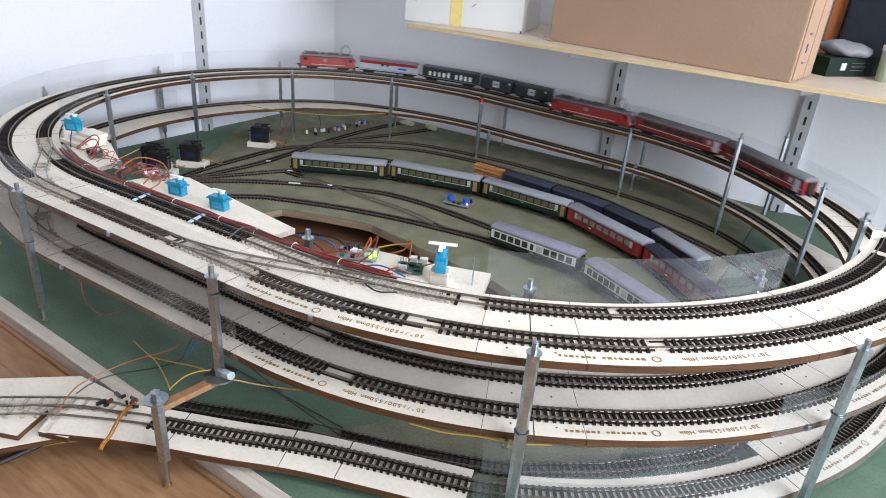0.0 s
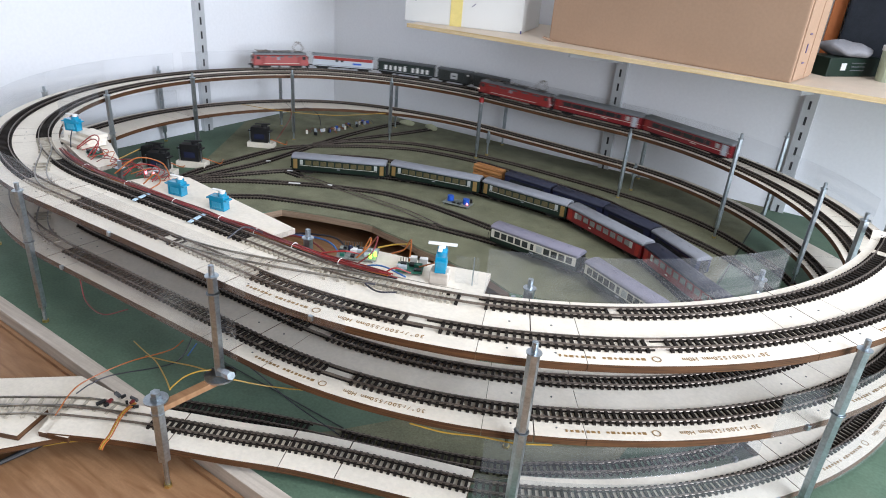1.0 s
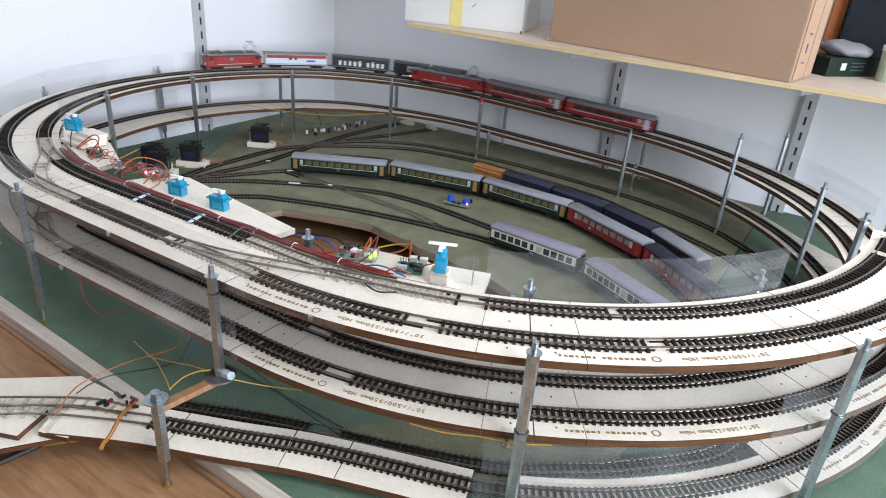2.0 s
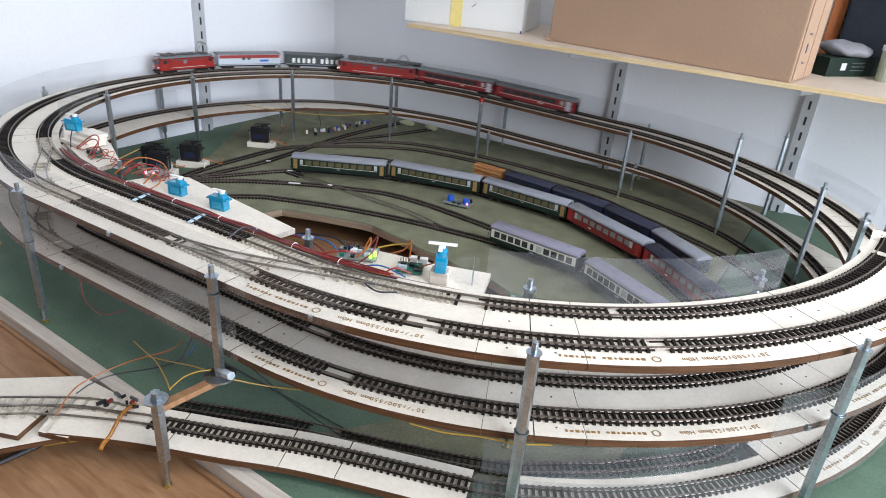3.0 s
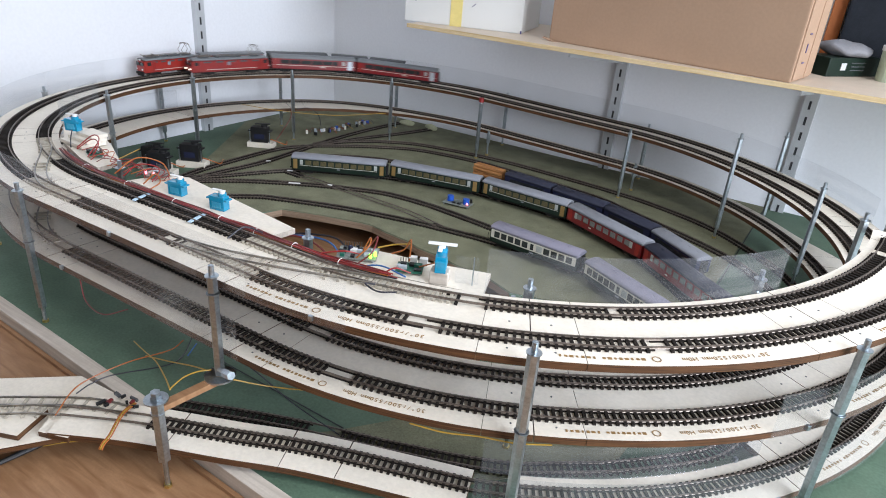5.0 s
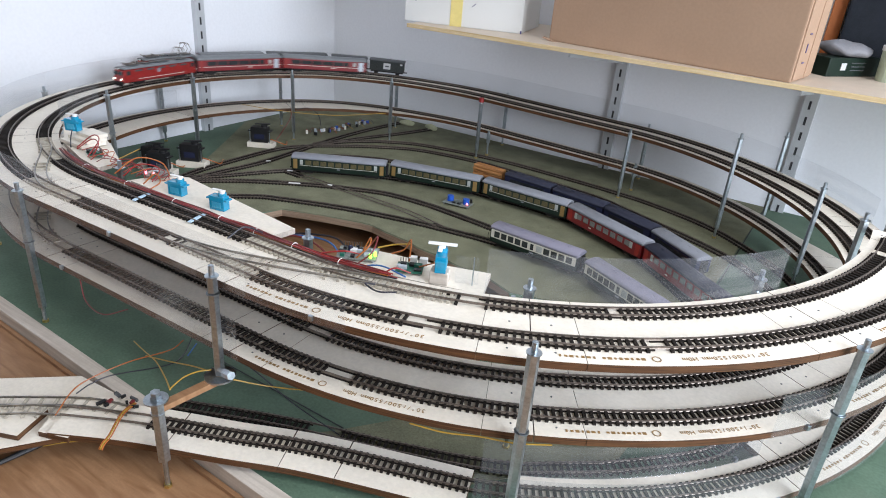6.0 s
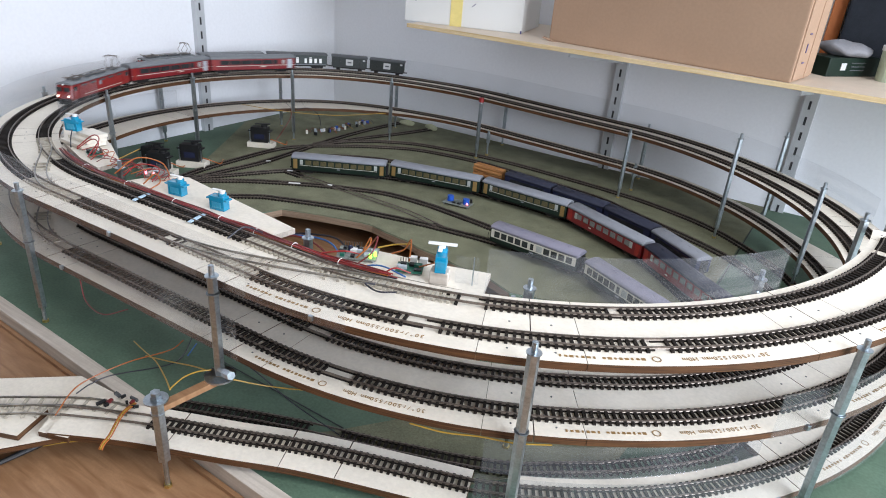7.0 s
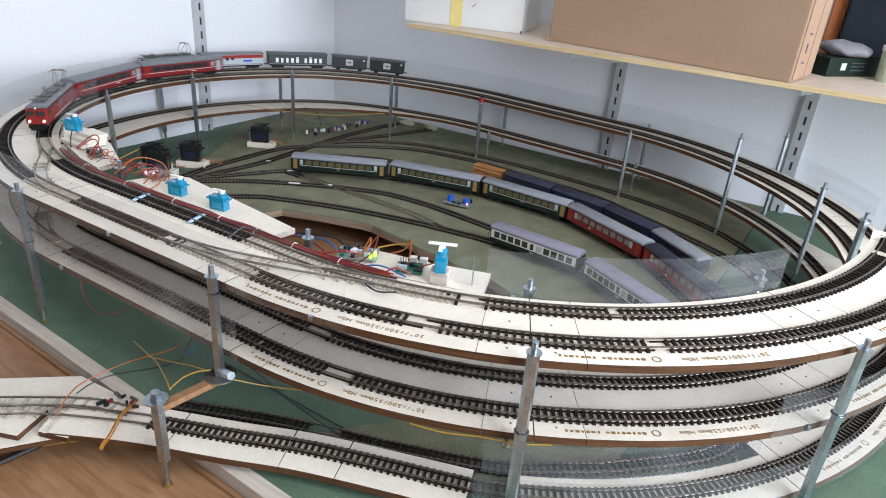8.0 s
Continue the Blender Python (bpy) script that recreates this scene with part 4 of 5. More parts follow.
def coach(m, label, ln=0.205, w=0.0305, paint=None, roof=None, kind="green", group="stabled coaches"):
    v = thing("coach", m, label, "model coach", group)
    hb, top = 0.0345, 0.0425
    part("body", box(bmesh.new(), (0, 0, (0.010 + hb) / 2), (ln, w, hb - 0.010), 0.0012), paint, v)
    part("roof", arched(bmesh.new(), ln + 0.001, w, hb - 0.0005, top - hb), roof, v, "arched coach roof")
    it = []
    if kind == "green":
        for k in range(9):
            it.append((-0.064 + 0.016 * k, 0.0125, 0.0215, 0.0315, PANE_T))
        for sx in (-1, 1):
            it.append((sx * (ln / 2 - 0.021), 0.0065, 0.0215, 0.0320, PANE_L))
            it.append((sx * (ln / 2 - 0.008), 0.0085, 0.0120, 0.0325, BROWN_Y))
        for sy in (-1, 1):
            part("stripe", box(bmesh.new(), (0, sy * w / 2, 0.0200), (ln - 0.034, 0.0007, 0.0006)), CREAM, v)
            part("emblem", box(bmesh.new(), (0.0, sy * w / 2, 0.0168), (0.006, 0.0007, 0.0018)), ROOF, v)
    elif kind == "red":
        for k in range(8):
            it.append((-0.060 + 0.0172 * k, 0.0120, 0.0215, 0.0310, PANE_M))
        for sx in (-1, 1):
            it.append((sx * (ln / 2 - 0.024), 0.0070, 0.0205, 0.0315, PANE_L))
            it.append((sx * (ln / 2 - 0.009), 0.0090, 0.0120, 0.0325, RED_O))
        for sy in (-1, 1):
            part("emblem", box(bmesh.new(), (-0.03, sy * w / 2, 0.0165), (0.006, 0.0007, 0.0018)), CREAM, v)
    elif kind == "cream":
        for sy in (-1, 1):
            part("window_band", box(bmesh.new(), (0, sy * w / 2, 0.0258), (ln - 0.004, 0.0008, 0.0150), 0.0003), CREAM, v, "cream window band")
            part("emblem", box(bmesh.new(), (0.0, sy * w / 2, 0.0150), (0.008, 0.0007, 0.0022)), ROOF, v)
        n = 11
        for k in range(n):
            x = -ln / 2 + 0.014 + (ln - 0.028) * k / (n - 1)
            it.append((x, 0.0060 if k == 5 else 0.0105, 0.0205, 0.0310, PANE_L if k == 6 else PANE))
        panes(v, ln, w + 0.0008, it)
        it = []
        bm = bmesh.new()
        for sx in (-1, 1):
            for sy in (-1, 1):
                wire(bm, [(sx * (ln / 2 + 0.001), sy * 0.011, 0.012), (sx * (ln / 2 + 0.006), sy * 0.011, 0.013), (sx * (ln / 2 + 0.006), sy * 0.011, 0.022)], 0.0005, 4)
        part("end_railing", bm, FRAME, v, "black platform railing")
    elif kind == "navy":
        for k in range(13):
            it.append((-ln / 2 + 0.018 + (ln - 0.036) * k / 12, 0.0085, 0.0205, 0.0305, PANE))
    elif kind == "train":
        for sy in (-1, 1):
            part("window_band", box(bmesh.new(), (0.012, sy * w / 2, 0.0265), (ln - 0.066, 0.0006, 0.0090), 0.0002), PANE, v, "dark window band")
            part("stripe", box(bmesh.new(), (0, sy * w / 2, 0.0190), (ln - 0.004, 0.0007, 0.0010)), CREAM, v, "thin cream stripe")
            part("emblem", box(bmesh.new(), (-0.02, sy * w / 2, 0.0160), (0.012, 0.0008, 0.0014)), CREAM, v)
            for k in range(5):
                part("window_post", box(bmesh.new(), (-0.045 + 0.026 * k, sy * (w / 2 + 0.0003), 0.0265), (0.0014, 0.0006, 0.0092)), paint, v)
        it += [(-ln / 2 + 0.030, 0.0075, 0.0220, 0.0310, PANE_L), (-ln / 2 + 0.014, 0.0120, 0.0115, 0.0325, SILVER), (ln / 2 - 0.008, 0.0080, 0.0115, 0.0325, RED_D)]
    panes(v, ln, w, it)
    for k in range(5):
        part("roof_vent", box(bmesh.new(), (-ln * 0.36 + ln * 0.18 * k, 0, top - 0.0008), (0.006, 0.004, 0.0018), 0.0004), roof, v)
    for sx in (-1, 1):
        part("gangway", box(bmesh.new(), (sx * (ln / 2 + 0.0018), 0, 0.022), (0.004, 0.013, 0.022), 0.0008), FRAME, v, "black rubber gangway")
    running_gear(v, ln, ln * 0.70)
    return v


def pantograph(v, x, z, raised):
    if raised:
        p = part("pantograph", box(bmesh.new(), (x, 0, z + 0.001), (0.020, 0.016, 0.0012), 0.0003), ROOF_D, v, "raised pantograph")
        bm = bmesh.new()
        for sy in (-1, 1):
            for sx in (-1, 1):
                rod(bm, (x + sx * 0.006, sy * 0.006, z + 0.001), (x + sx * 0.013, sy * 0.0065, z + 0.011), 0.0005, 6)
                rod(bm, (x + sx * 0.013, sy * 0.0065, z + 0.011), (x + sx * 0.003, sy * 0.007, z + 0.024), 0.0005, 6)
        part("arm", bm, RAIL, p)
        bm = bmesh.new()
        for sx in (-1, 1):
            wire(bm, [(x + sx * 0.003, -0.013, z + 0.021), (x + sx * 0.003, -0.009, z + 0.0245), (x + sx * 0.003, 0, z + 0.0247), (x + sx * 0.003, 0.009, z + 0.0245), (x + sx * 0.003, 0.013, z + 0.021)], 0.0006, 5)
        part("contact_bow", bm, RAIL, p)
    else:
        p = part("pantograph", box(bmesh.new(), (x, 0, z + 0.001), (0.020, 0.016, 0.0012), 0.0003), ROOF_D, v, "folded pantograph")
        bm = bmesh.new()
        for sy in (-1, 1):
            rod(bm, (x - 0.014, sy * 0.006, z + 0.0035), (x + 0.014, sy * 0.007, z + 0.0035), 0.0006, 6)
        for sx in (-1, 1):
            rod(bm, (x + sx * 0.013, -0.012, z + 0.0045), (x + sx * 0.013, 0.012, z + 0.0045), 0.0007, 6)
        part("arm", bm, RAIL, p)


def loco(m, label, ln, paint, lights):
    v = thing("locomotive", m, label, "model locomotive", "locomotives")
    w, hb = 0.0310, 0.0350
    bm = box(bmesh.new(), (0, 0, (0.0085 + hb) / 2), (ln, w, hb - 0.0085), 0.0)
    for q in bm.verts:                       # raked cab fronts, tucked in at the top
        if q.co.z > 0.03:
            q.co.x *= 1 - 0.006 / ln * 2
            q.co.y *= 0.93
    bmesh.ops.bevel(bm, geom=list(bm.edges), offset=0.0030, segments=3, affect="EDGES")
    part("body", bm, paint, v)
    part("roof", arched(bmesh.new(), ln - 0.012, w * 0.93, hb - 0.0012, 0.0046, 0.0002), ROOF_M, v, "dark grey loco roof")
    for sy in (-1, 1):
        part("stripe", box(bmesh.new(), (0, sy * (w / 2 - 0.0001), 0.0140), (ln * 0.62, 0.0006, 0.0009)), CREAM, v)
        part("emblem", box(bmesh.new(), (0.008, sy * (w / 2 - 0.0004), 0.0255), (0.0075, 0.0011, 0.0070), 0.0003), ROOF, v, "light square emblem")
        for k in range(5):
            part("grille", box(bmesh.new(), (-ln * 0.30 + ln * 0.15 * k, sy * (w / 2 - 0.0006), 0.0300), (ln * 0.09, 0.0009, 0.0030)), ROOF_D, v)
        for sx in (-1, 1):
            part("side_window", box(bmesh.new(), (sx * (ln / 2 - 0.014), sy * (w / 2 - 0.0004), 0.0270), (0.0085, 0.0012, 0.0075), 0.0002), PANE, v)
            part("cab_door", box(bmesh.new(), (sx * (ln / 2 - 0.026), sy * (w / 2 - 0.0002), 0.0215), (0.0080, 0.0007, 0.0190), 0.0002), RED_D, v)
    for sx in (-1, 1):
        for sy in (-1, 1):
            part("windscreen", box(bmesh.new(), (sx * (ln / 2 - 0.0017), sy * 0.0066, 0.0268), (0.0016, 0.0092, 0.0072), 0.0004), PANE, v)
            part("headlight", rod(bmesh.new(), (sx * (ln / 2 - 0.0012), sy * 0.0095, 0.0155), (sx * (ln / 2 + 0.0006), sy * 0.0095, 0.0155), 0.0017, 12), LAMP_W if (lights and sx > 0) else WHITE, v, "round headlight")
        part("lamp", rod(bmesh.new(), (sx * (ln / 2 - 0.004), 0, 0.0345), (sx * (ln / 2 - 0.002), 0, 0.0345), 0.0014, 10), WHITE, v)
        part("buffer_beam", box(bmesh.new(), (sx * (ln / 2 - 0.001), 0, 0.0075), (0.004, 0.024, 0.005), 0.0006), FRAME, v)
        part("plough", box(bmesh.new(), (sx * (ln / 2 - 0.002), 0, 0.0030), (0.003, 0.020, 0.0030), 0.0005), FRAME, v)
    for x, sx, sy in ((-0.012, 0.030, 0.014), (0.012, 0.012, 0.010), (0.030, 0.010, 0.016)):
        part("roof_gear", box(bmesh.new(), (x, 0, 0.0395), (sx, sy, 0.0030), 0.0006), ROOF_D, v)
    bm = bmesh.new()
    for sy in (-1, 1):
        wire(bm, [(-ln * 0.40, sy * 0.006, 0.0405), (-0.01, sy * 0.007, 0.0420), (ln * 0.40, sy * 0.006, 0.0405)], 0.0005, 6)
    part("roof_conduit", bm, RAIL, v)
    pantograph(v, -ln * 0.32, 0.0385, True)
    pantograph(v, ln * 0.32, 0.0385, False)
    running_gear(v, ln, ln * 0.56)
    return v


def van(m, label, ln, style, group="goods wagons"):
    v = thing("goods_van", m, label, "model wagon", group)
    w, hb = 0.0295, 0.0355
    body = {"striped": SILVER, "dark": C_GREEN_D, "short": CHAR}[style]
    part("body", box(bmesh.new(), (0, 0, (0.0105 + hb) / 2), (ln, w, hb - 0.0105), 0.0007), body, v)
    part("roof", arched(bmesh.new(), ln + 0.003, w, hb - 0.0005, 0.0045), ROOF_D if style != "striped" else ROOF_M, v, "grey arched van roof")
    for sy in (-1, 1):
        y = sy * w / 2
        if style == "striped":
            part("red_band", box(bmesh.new(), (0, y, 0.0305), (ln - 0.004, 0.0007, 0.0075), 0.0002), RED_O, v, "red upper band")
            for k in range(18):
                part("rib", box(bmesh.new(), (-ln * 0.46 + ln * 0.92 * k / 17, y + sy * 0.0003, 0.0305), (0.0012, 0.0008, 0.0075)), W_RED, v)
            for k in (0, 1):
                part("dark_figure", ball(bmesh.new(), (sy * (0.016 - 0.013 * k), y, 0.0265), 0.0045, 1.0, 0.12, 1.0 - 0.15 * k), BLACK, v, "dark printed patch")
            part("blue_mark", box(bmesh.new(), (-sy * 0.035, y, 0.0205), (0.022, 0.0007, 0.0045), 0.0002), BLUE2, v, "blue printed mark")
            part("lower_line", box(bmesh.new(), (0, y, 0.0130), (ln - 0.006, 0.0007, 0.0015)), ROOF, v)
        elif style == "dark":
            # white letter-sized blocks stand in for the name on its side
            for k in range(9):
                x = sy * (-0.056 + 0.0125 * k + (0.008 if k > 3 else 0.0))
                wide = (0.0066, 0.0064, 0.0070, 0.0060, 0.0066, 0.0068, 0.0058, 0.0054, 0.0066)[k]
                part("letter_block", box(bmesh.new(), (x, y, 0.0215), (wide, 0.0007, 0.0110), 0.0002), WHITE, v)
                if k in (2, 4):
                    part("letter_dot", box(bmesh.new(), (x, y, 0.0290), (0.0058, 0.0007, 0.0016)), WHITE, v)
            part("lower_line", box(bmesh.new(), (0, y, 0.0125), (ln - 0.004, 0.0007, 0.0012)), ROOF, v)
            for k in range(11):
                part("board_line", box(bmesh.new(), (-ln * 0.46 + ln * 0.092 * k, y, 0.023), (0.0006, 0.0005, 0.0220)), BLACK, v)
        else:
            part("poster", box(bmesh.new(), (0, y, 0.0235), (0.018, 0.0008, 0.0150), 0.0002), ROOF_L, v, "pale square poster")
            part("print_bar", box(bmesh.new(), (0, y + sy * 0.0003, 0.0235), (0.010, 0.0006, 0.0030)), ROOF_D, v)
            for sx in (-1, 1):
                part("corner_plate", box(bmesh.new(), (sx * (ln / 2 - 0.008), y, 0.0305), (0.0060, 0.0007, 0.0040)), ROOF_L if sx * sy < 0 else CHAR, v)
                part("brace", box(bmesh.new(), (sx * 0.026, y, 0.0230), (0.0010, 0.0010, 0.0240)), BLACK, v)
            for k in range(4):
                part("board_line", box(bmesh.new(), (0, y, 0.0150 + 0.0050 * k), (ln - 0.002, 0.0004, 0.0004)), BLACK, v)
    running_gear(v, ln, ln * (0.68 if ln > 0.12 else 0.62), w, 2 if ln > 0.12 else 1)
    return v


PANE_T = mat("brown-tinted coach window", (0.10, 0.085, 0.045), 0.15, vary=0.5, scale=90, bump=0)
PANE_M = mat("grey coach window", (0.20, 0.20, 0.19), 0.15, vary=0.35, scale=90, bump=0)
C_GREEN_D = mat("blackish green van paint", (0.020, 0.032, 0.030), 0.45, vary=0.12, bump=0.05)
ROOF_M = mat("mid grey roof", (0.17, 0.18, 0.19), 0.5, vary=0.1)
RAILTOP = 0.0043
FOAM = mat("pale yellow foam", (0.50, 0.50, 0.33), 0.9, vary=0.12)
STICK = mat("light blue sticker", (0.04, 0.34, 0.52), 0.4, vary=0.2)
SHIM = mat("pale blue paper", (0.50, 0.66, 0.80), 0.6, vary=0.06)


def along(a, b, z=0.0016 + RAILTOP):
    """The pose of a vehicle that stands between the points a and b of the board."""
    return pose((a[0] + b[0]) / 2, (a[1] + b[1]) / 2, z, 0, 0, math.degrees(math.atan2(b[1] - a[1], b[0] - a[0])))


def build_stabled():
    g = "dark green coach with brown doors and grey roof"
    for a, b in (((-0.553, 0.046), (-0.380, 0.146)), ((-0.373, 0.160), (-0.182, 0.207)), ((-0.172, 0.212), (0.016, 0.207))):
        coach(along(a, b), g, (Vector(b) - Vector(a)).length, paint=C_GREEN, roof=ROOF, kind="green")
    coach(along((0.025, 0.205), (0.193, 0.127)), "red coach with light windows and grey roof in the yard", 0.186, paint=RED, roof=ROOF, kind="red")
    coach(along((0.201, 0.122), (0.352, 0.002)), "red coach with slate blue roof in the yard", 0.193, paint=RED, roof=ROOF_B, kind="red")
    coach(along((-0.046, 0.018), (0.126, 0.006)), "cream and dark green coach with open end platforms", 0.165, paint=C_GREEN, roof=ROOF_P, kind="cream")
    coach(along((0.144, -0.003), (0.280, -0.075)), "cream and dark green coach behind the clear guard", 0.155, paint=C_GREEN, roof=ROOF_P, kind="cream")
    for a, b, r in (((-0.158, 0.284), (-0.048, 0.272), ROOF_B), ((-0.040, 0.270), (0.074, 0.249), ROOF_B), ((0.080, 0.246), (0.183, 0.203), ROOF_B), ((0.189, 0.198), (0.285, 0.130), ROOF)):
        coach(along(a, b), "dark blue coach standing behind the green coaches", (Vector(b) - Vector(a)).length, paint=NAVY, roof=r, kind="navy")
    v = thing("timber_wagon", along((-0.245, 0.290), (-0.166, 0.286)), "flat wagon stacked with reddish-brown timber", "model wagon")
    running_gear(v, 0.080, 0.05, 0.028, 1)
    part("deck", box(bmesh.new(), (0, 0, 0.0125), (0.080, 0.029, 0.003), 0.0004), FRAME, v)
    for r_ in range(4):
        for k in range(4 - r_ // 2):
            part("log", rod(bmesh.new(), (-0.036, -0.0105 + 0.007 * k + 0.0017 * (r_ % 2), 0.0172 + 0.006 * r_), (0.036 - 0.001 * k, -0.0105 + 0.007 * k + 0.0017 * (r_ % 2), 0.0172 + 0.006 * r_), 0.0034, 10), TIMBER, v)


ROOF_P = mat("lilac grey coach roof", (0.24, 0.23, 0.29), 0.45, vary=0.07, scale=50)


# ---------------------------------------------------------------- moving trains
def advance(s, r, dist):
    """s after dist metres of track of radius r, backwards along the train."""
    n = 12
    for _ in range(n):
        q = s % TURN
        arc = math.pi * RMID
        straight = q < STRAIGHT or STRAIGHT + arc <= q < 2 * STRAIGHT + arc
        s += dist / n * (1.0 if straight else RMID / r)
    return s


def on_rails(front, r, offset, wheelbase):
    """The pose of a vehicle whose middle is offset metres behind the train's front."""
    a = at(advance(front, r, offset - wheelbase / 2), r, RAILTOP)[0]
    b = at(advance(front, r, offset + wheelbase / 2), r, RAILTOP)[0]
    d = (a - b).normalized()
    side = Vector((0, 0, 1)).cross(d).normalized()
    m = Matrix((d, side, d.cross(side))).transposed().to_4x4()
    m.translation = (a + b) / 2
    return m


def goods_front(t):
    """The goods train runs at a steady pace and stops after some three seconds."""
    knots = ((0.0, 1.474), (1.0, 1.360), (2.0, 1.246), (3.0, 1.132), (3.2, 1.111), (3.4, 1.097), (3.6, 1.092), (8.0, 1.092))
    for (t0, s0), (t1, s1) in zip(knots, knots[1:]):
        if t <= t1:
            return s0 + (s1 - s0) * (t - t0) / (t1 - t0)
    return knots[-1][1]


def passenger_front(t):
    return 2.145 - 0.1935 * t + 0.006 * max(0.0, t - 6.0)


TIMES = [0.2 * k for k in range(41)]
GOODS, PASSENGER = [], []


def build_trains():
    x = 0.0
    for ln, gap, make in ((0.141, 0.0115, lambda m: loco(m, "orange-red electric locomotive with raised pantograph", 0.141, RED_O, False)),
                          (0.153, 0.0155, lambda m: van(m, "silver van with a red upper band behind the loco", 0.153, "striped")),
                          (0.146, 0.0145, lambda m: van(m, "blackish green van with white letter blocks", 0.146, "dark")),
                          (0.089, 0.0095, lambda m: van(m, "short charcoal goods van with a pale poster", 0.089, "short")),
                          (0.089, 0.0, lambda m: van(m, "short charcoal goods van at the train's end", 0.089, "short"))):
        mid = x + ln / 2
        GOODS.append((make(on_rails(goods_front(0), 0.550, mid, ln * 0.6)), mid, ln * 0.6))
        x += ln + gap
    x = 0.0
    for ln, gap, make in ((0.196, 0.008, lambda m: loco(m, "red electric locomotive with lit headlights", 0.196, RED_D, True)),
                          (0.204, 0.008, lambda m: coach(m, "red passenger coach with cream stripe and grey roof", 0.204, paint=RED, roof=ROOF_M, kind="train", group="passenger train coaches")),
                          (0.204, 0.0, lambda m: coach(m, "red passenger coach with cream stripe and grey roof", 0.204, paint=RED, roof=ROOF_M, kind="train", group="passenger train coaches"))):
        mid = x + ln / 2
        PASSENGER.append((make(on_rails(passenger_front(0), 0.500, mid, ln * 0.6)), mid, ln * 0.6))
        x += ln + gap


def motions():
    for v, mid, base in GOODS:
        walk(v, [(t, on_rails(goods_front(t), 0.550, mid, base)) for t in TIMES])
    for v, mid, base in PASSENGER:
        walk(v, [(t, on_rails(passenger_front(t), 0.500, mid, base)) for t in TIMES])


# ---------------------------------------------------------------- servos, boards and wiring
def micro_servo(x, y, z, turn, label, upright=True):
    v = thing("micro_servo", pose(x, y, z, 0, 0, turn), label, "servo", "blue servos")
    v.scale = (0.88, 0.88, 0.88)
    part("case", box(bmesh.new(), (0, 0, 0.0095), (0.0225, 0.0120, 0.0190), 0.0008), BLUE, v)
    part("mount_flange", box(bmesh.new(), (0, 0, 0.0150), (0.0320, 0.0118, 0.0020), 0.0005), BLUE, v)
    part("gear_cap", rod(bmesh.new(), (0.0055, 0, 0.0190), (0.0055, 0, 0.0230), 0.0055, 18), BLUE, v)
    part("horn", box(rod(bmesh.new(), (0.0055, 0, 0.0230), (0.0055, 0, 0.0262), 0.0032, 14), (-0.001, 0.0015, 0.0255), (0.0190, 0.0046, 0.0016), 0.0006), WHITE, v, "white plastic horn")
    part("sticker", box(bmesh.new(), (0, -0.0061, 0.0075), (0.0140, 0.0004, 0.0080)), STICK, v, "faint blue sticker")
    return v


def big_servo(x, y, turn, label, z=0.0):
    v = thing("servo", pose(x, y, z, 0, 0, turn), label, "servo", "black servos")
    part("base_block", box(bmesh.new(), (0.002, 0, 0.0065), (0.062, 0.030, 0.013), 0.0008), PLATE, v, "white base block")
    part("case", box(bmesh.new(), (0, 0, 0.0310), (0.0400, 0.0200, 0.0360), 0.0012), BLACK, v)
    part("mount_flange", box(bmesh.new(), (0, 0, 0.0400), (0.0540, 0.0195, 0.0025), 0.0006), BLACK, v)
    part("output_gear", rod(bmesh.new(), (0.010, 0, 0.0490), (0.010, 0, 0.0540), 0.0075, 18), BLACK, v)
    part("arm", box(bmesh.new(), (0.006, 0, 0.0555), (0.036, 0.006, 0.0025), 0.0008, m=pose(0, 0, 0, 0, 0, 14)), BLACK, v, "black servo arm")
    for sx in (-1, 1):
        part("pillar_screw", rod(bmesh.new(), (sx * 0.0235, -0.0060, 0.0130), (sx * 0.0235, -0.0060, 0.0420), 0.0012, 8), ZINC, v)
    part("label_band", box(bmesh.new(), (0, -0.0102, 0.0270), (0.0240, 0.0004, 0.0120)), NAVY, v)
    return v


def deck(name, outline, z, label, th=0.006):
    d = thing(name, pose(0, 0, 0), label, "mounting plate")
    bm = slab(bmesh.new(), outline, z - th, z)
    for f in bm.faces:
        f.material_index = 0 if f.normal.z > 0.5 else 1
    part("plate", bm, [PLATE, LATH], d)
    return d


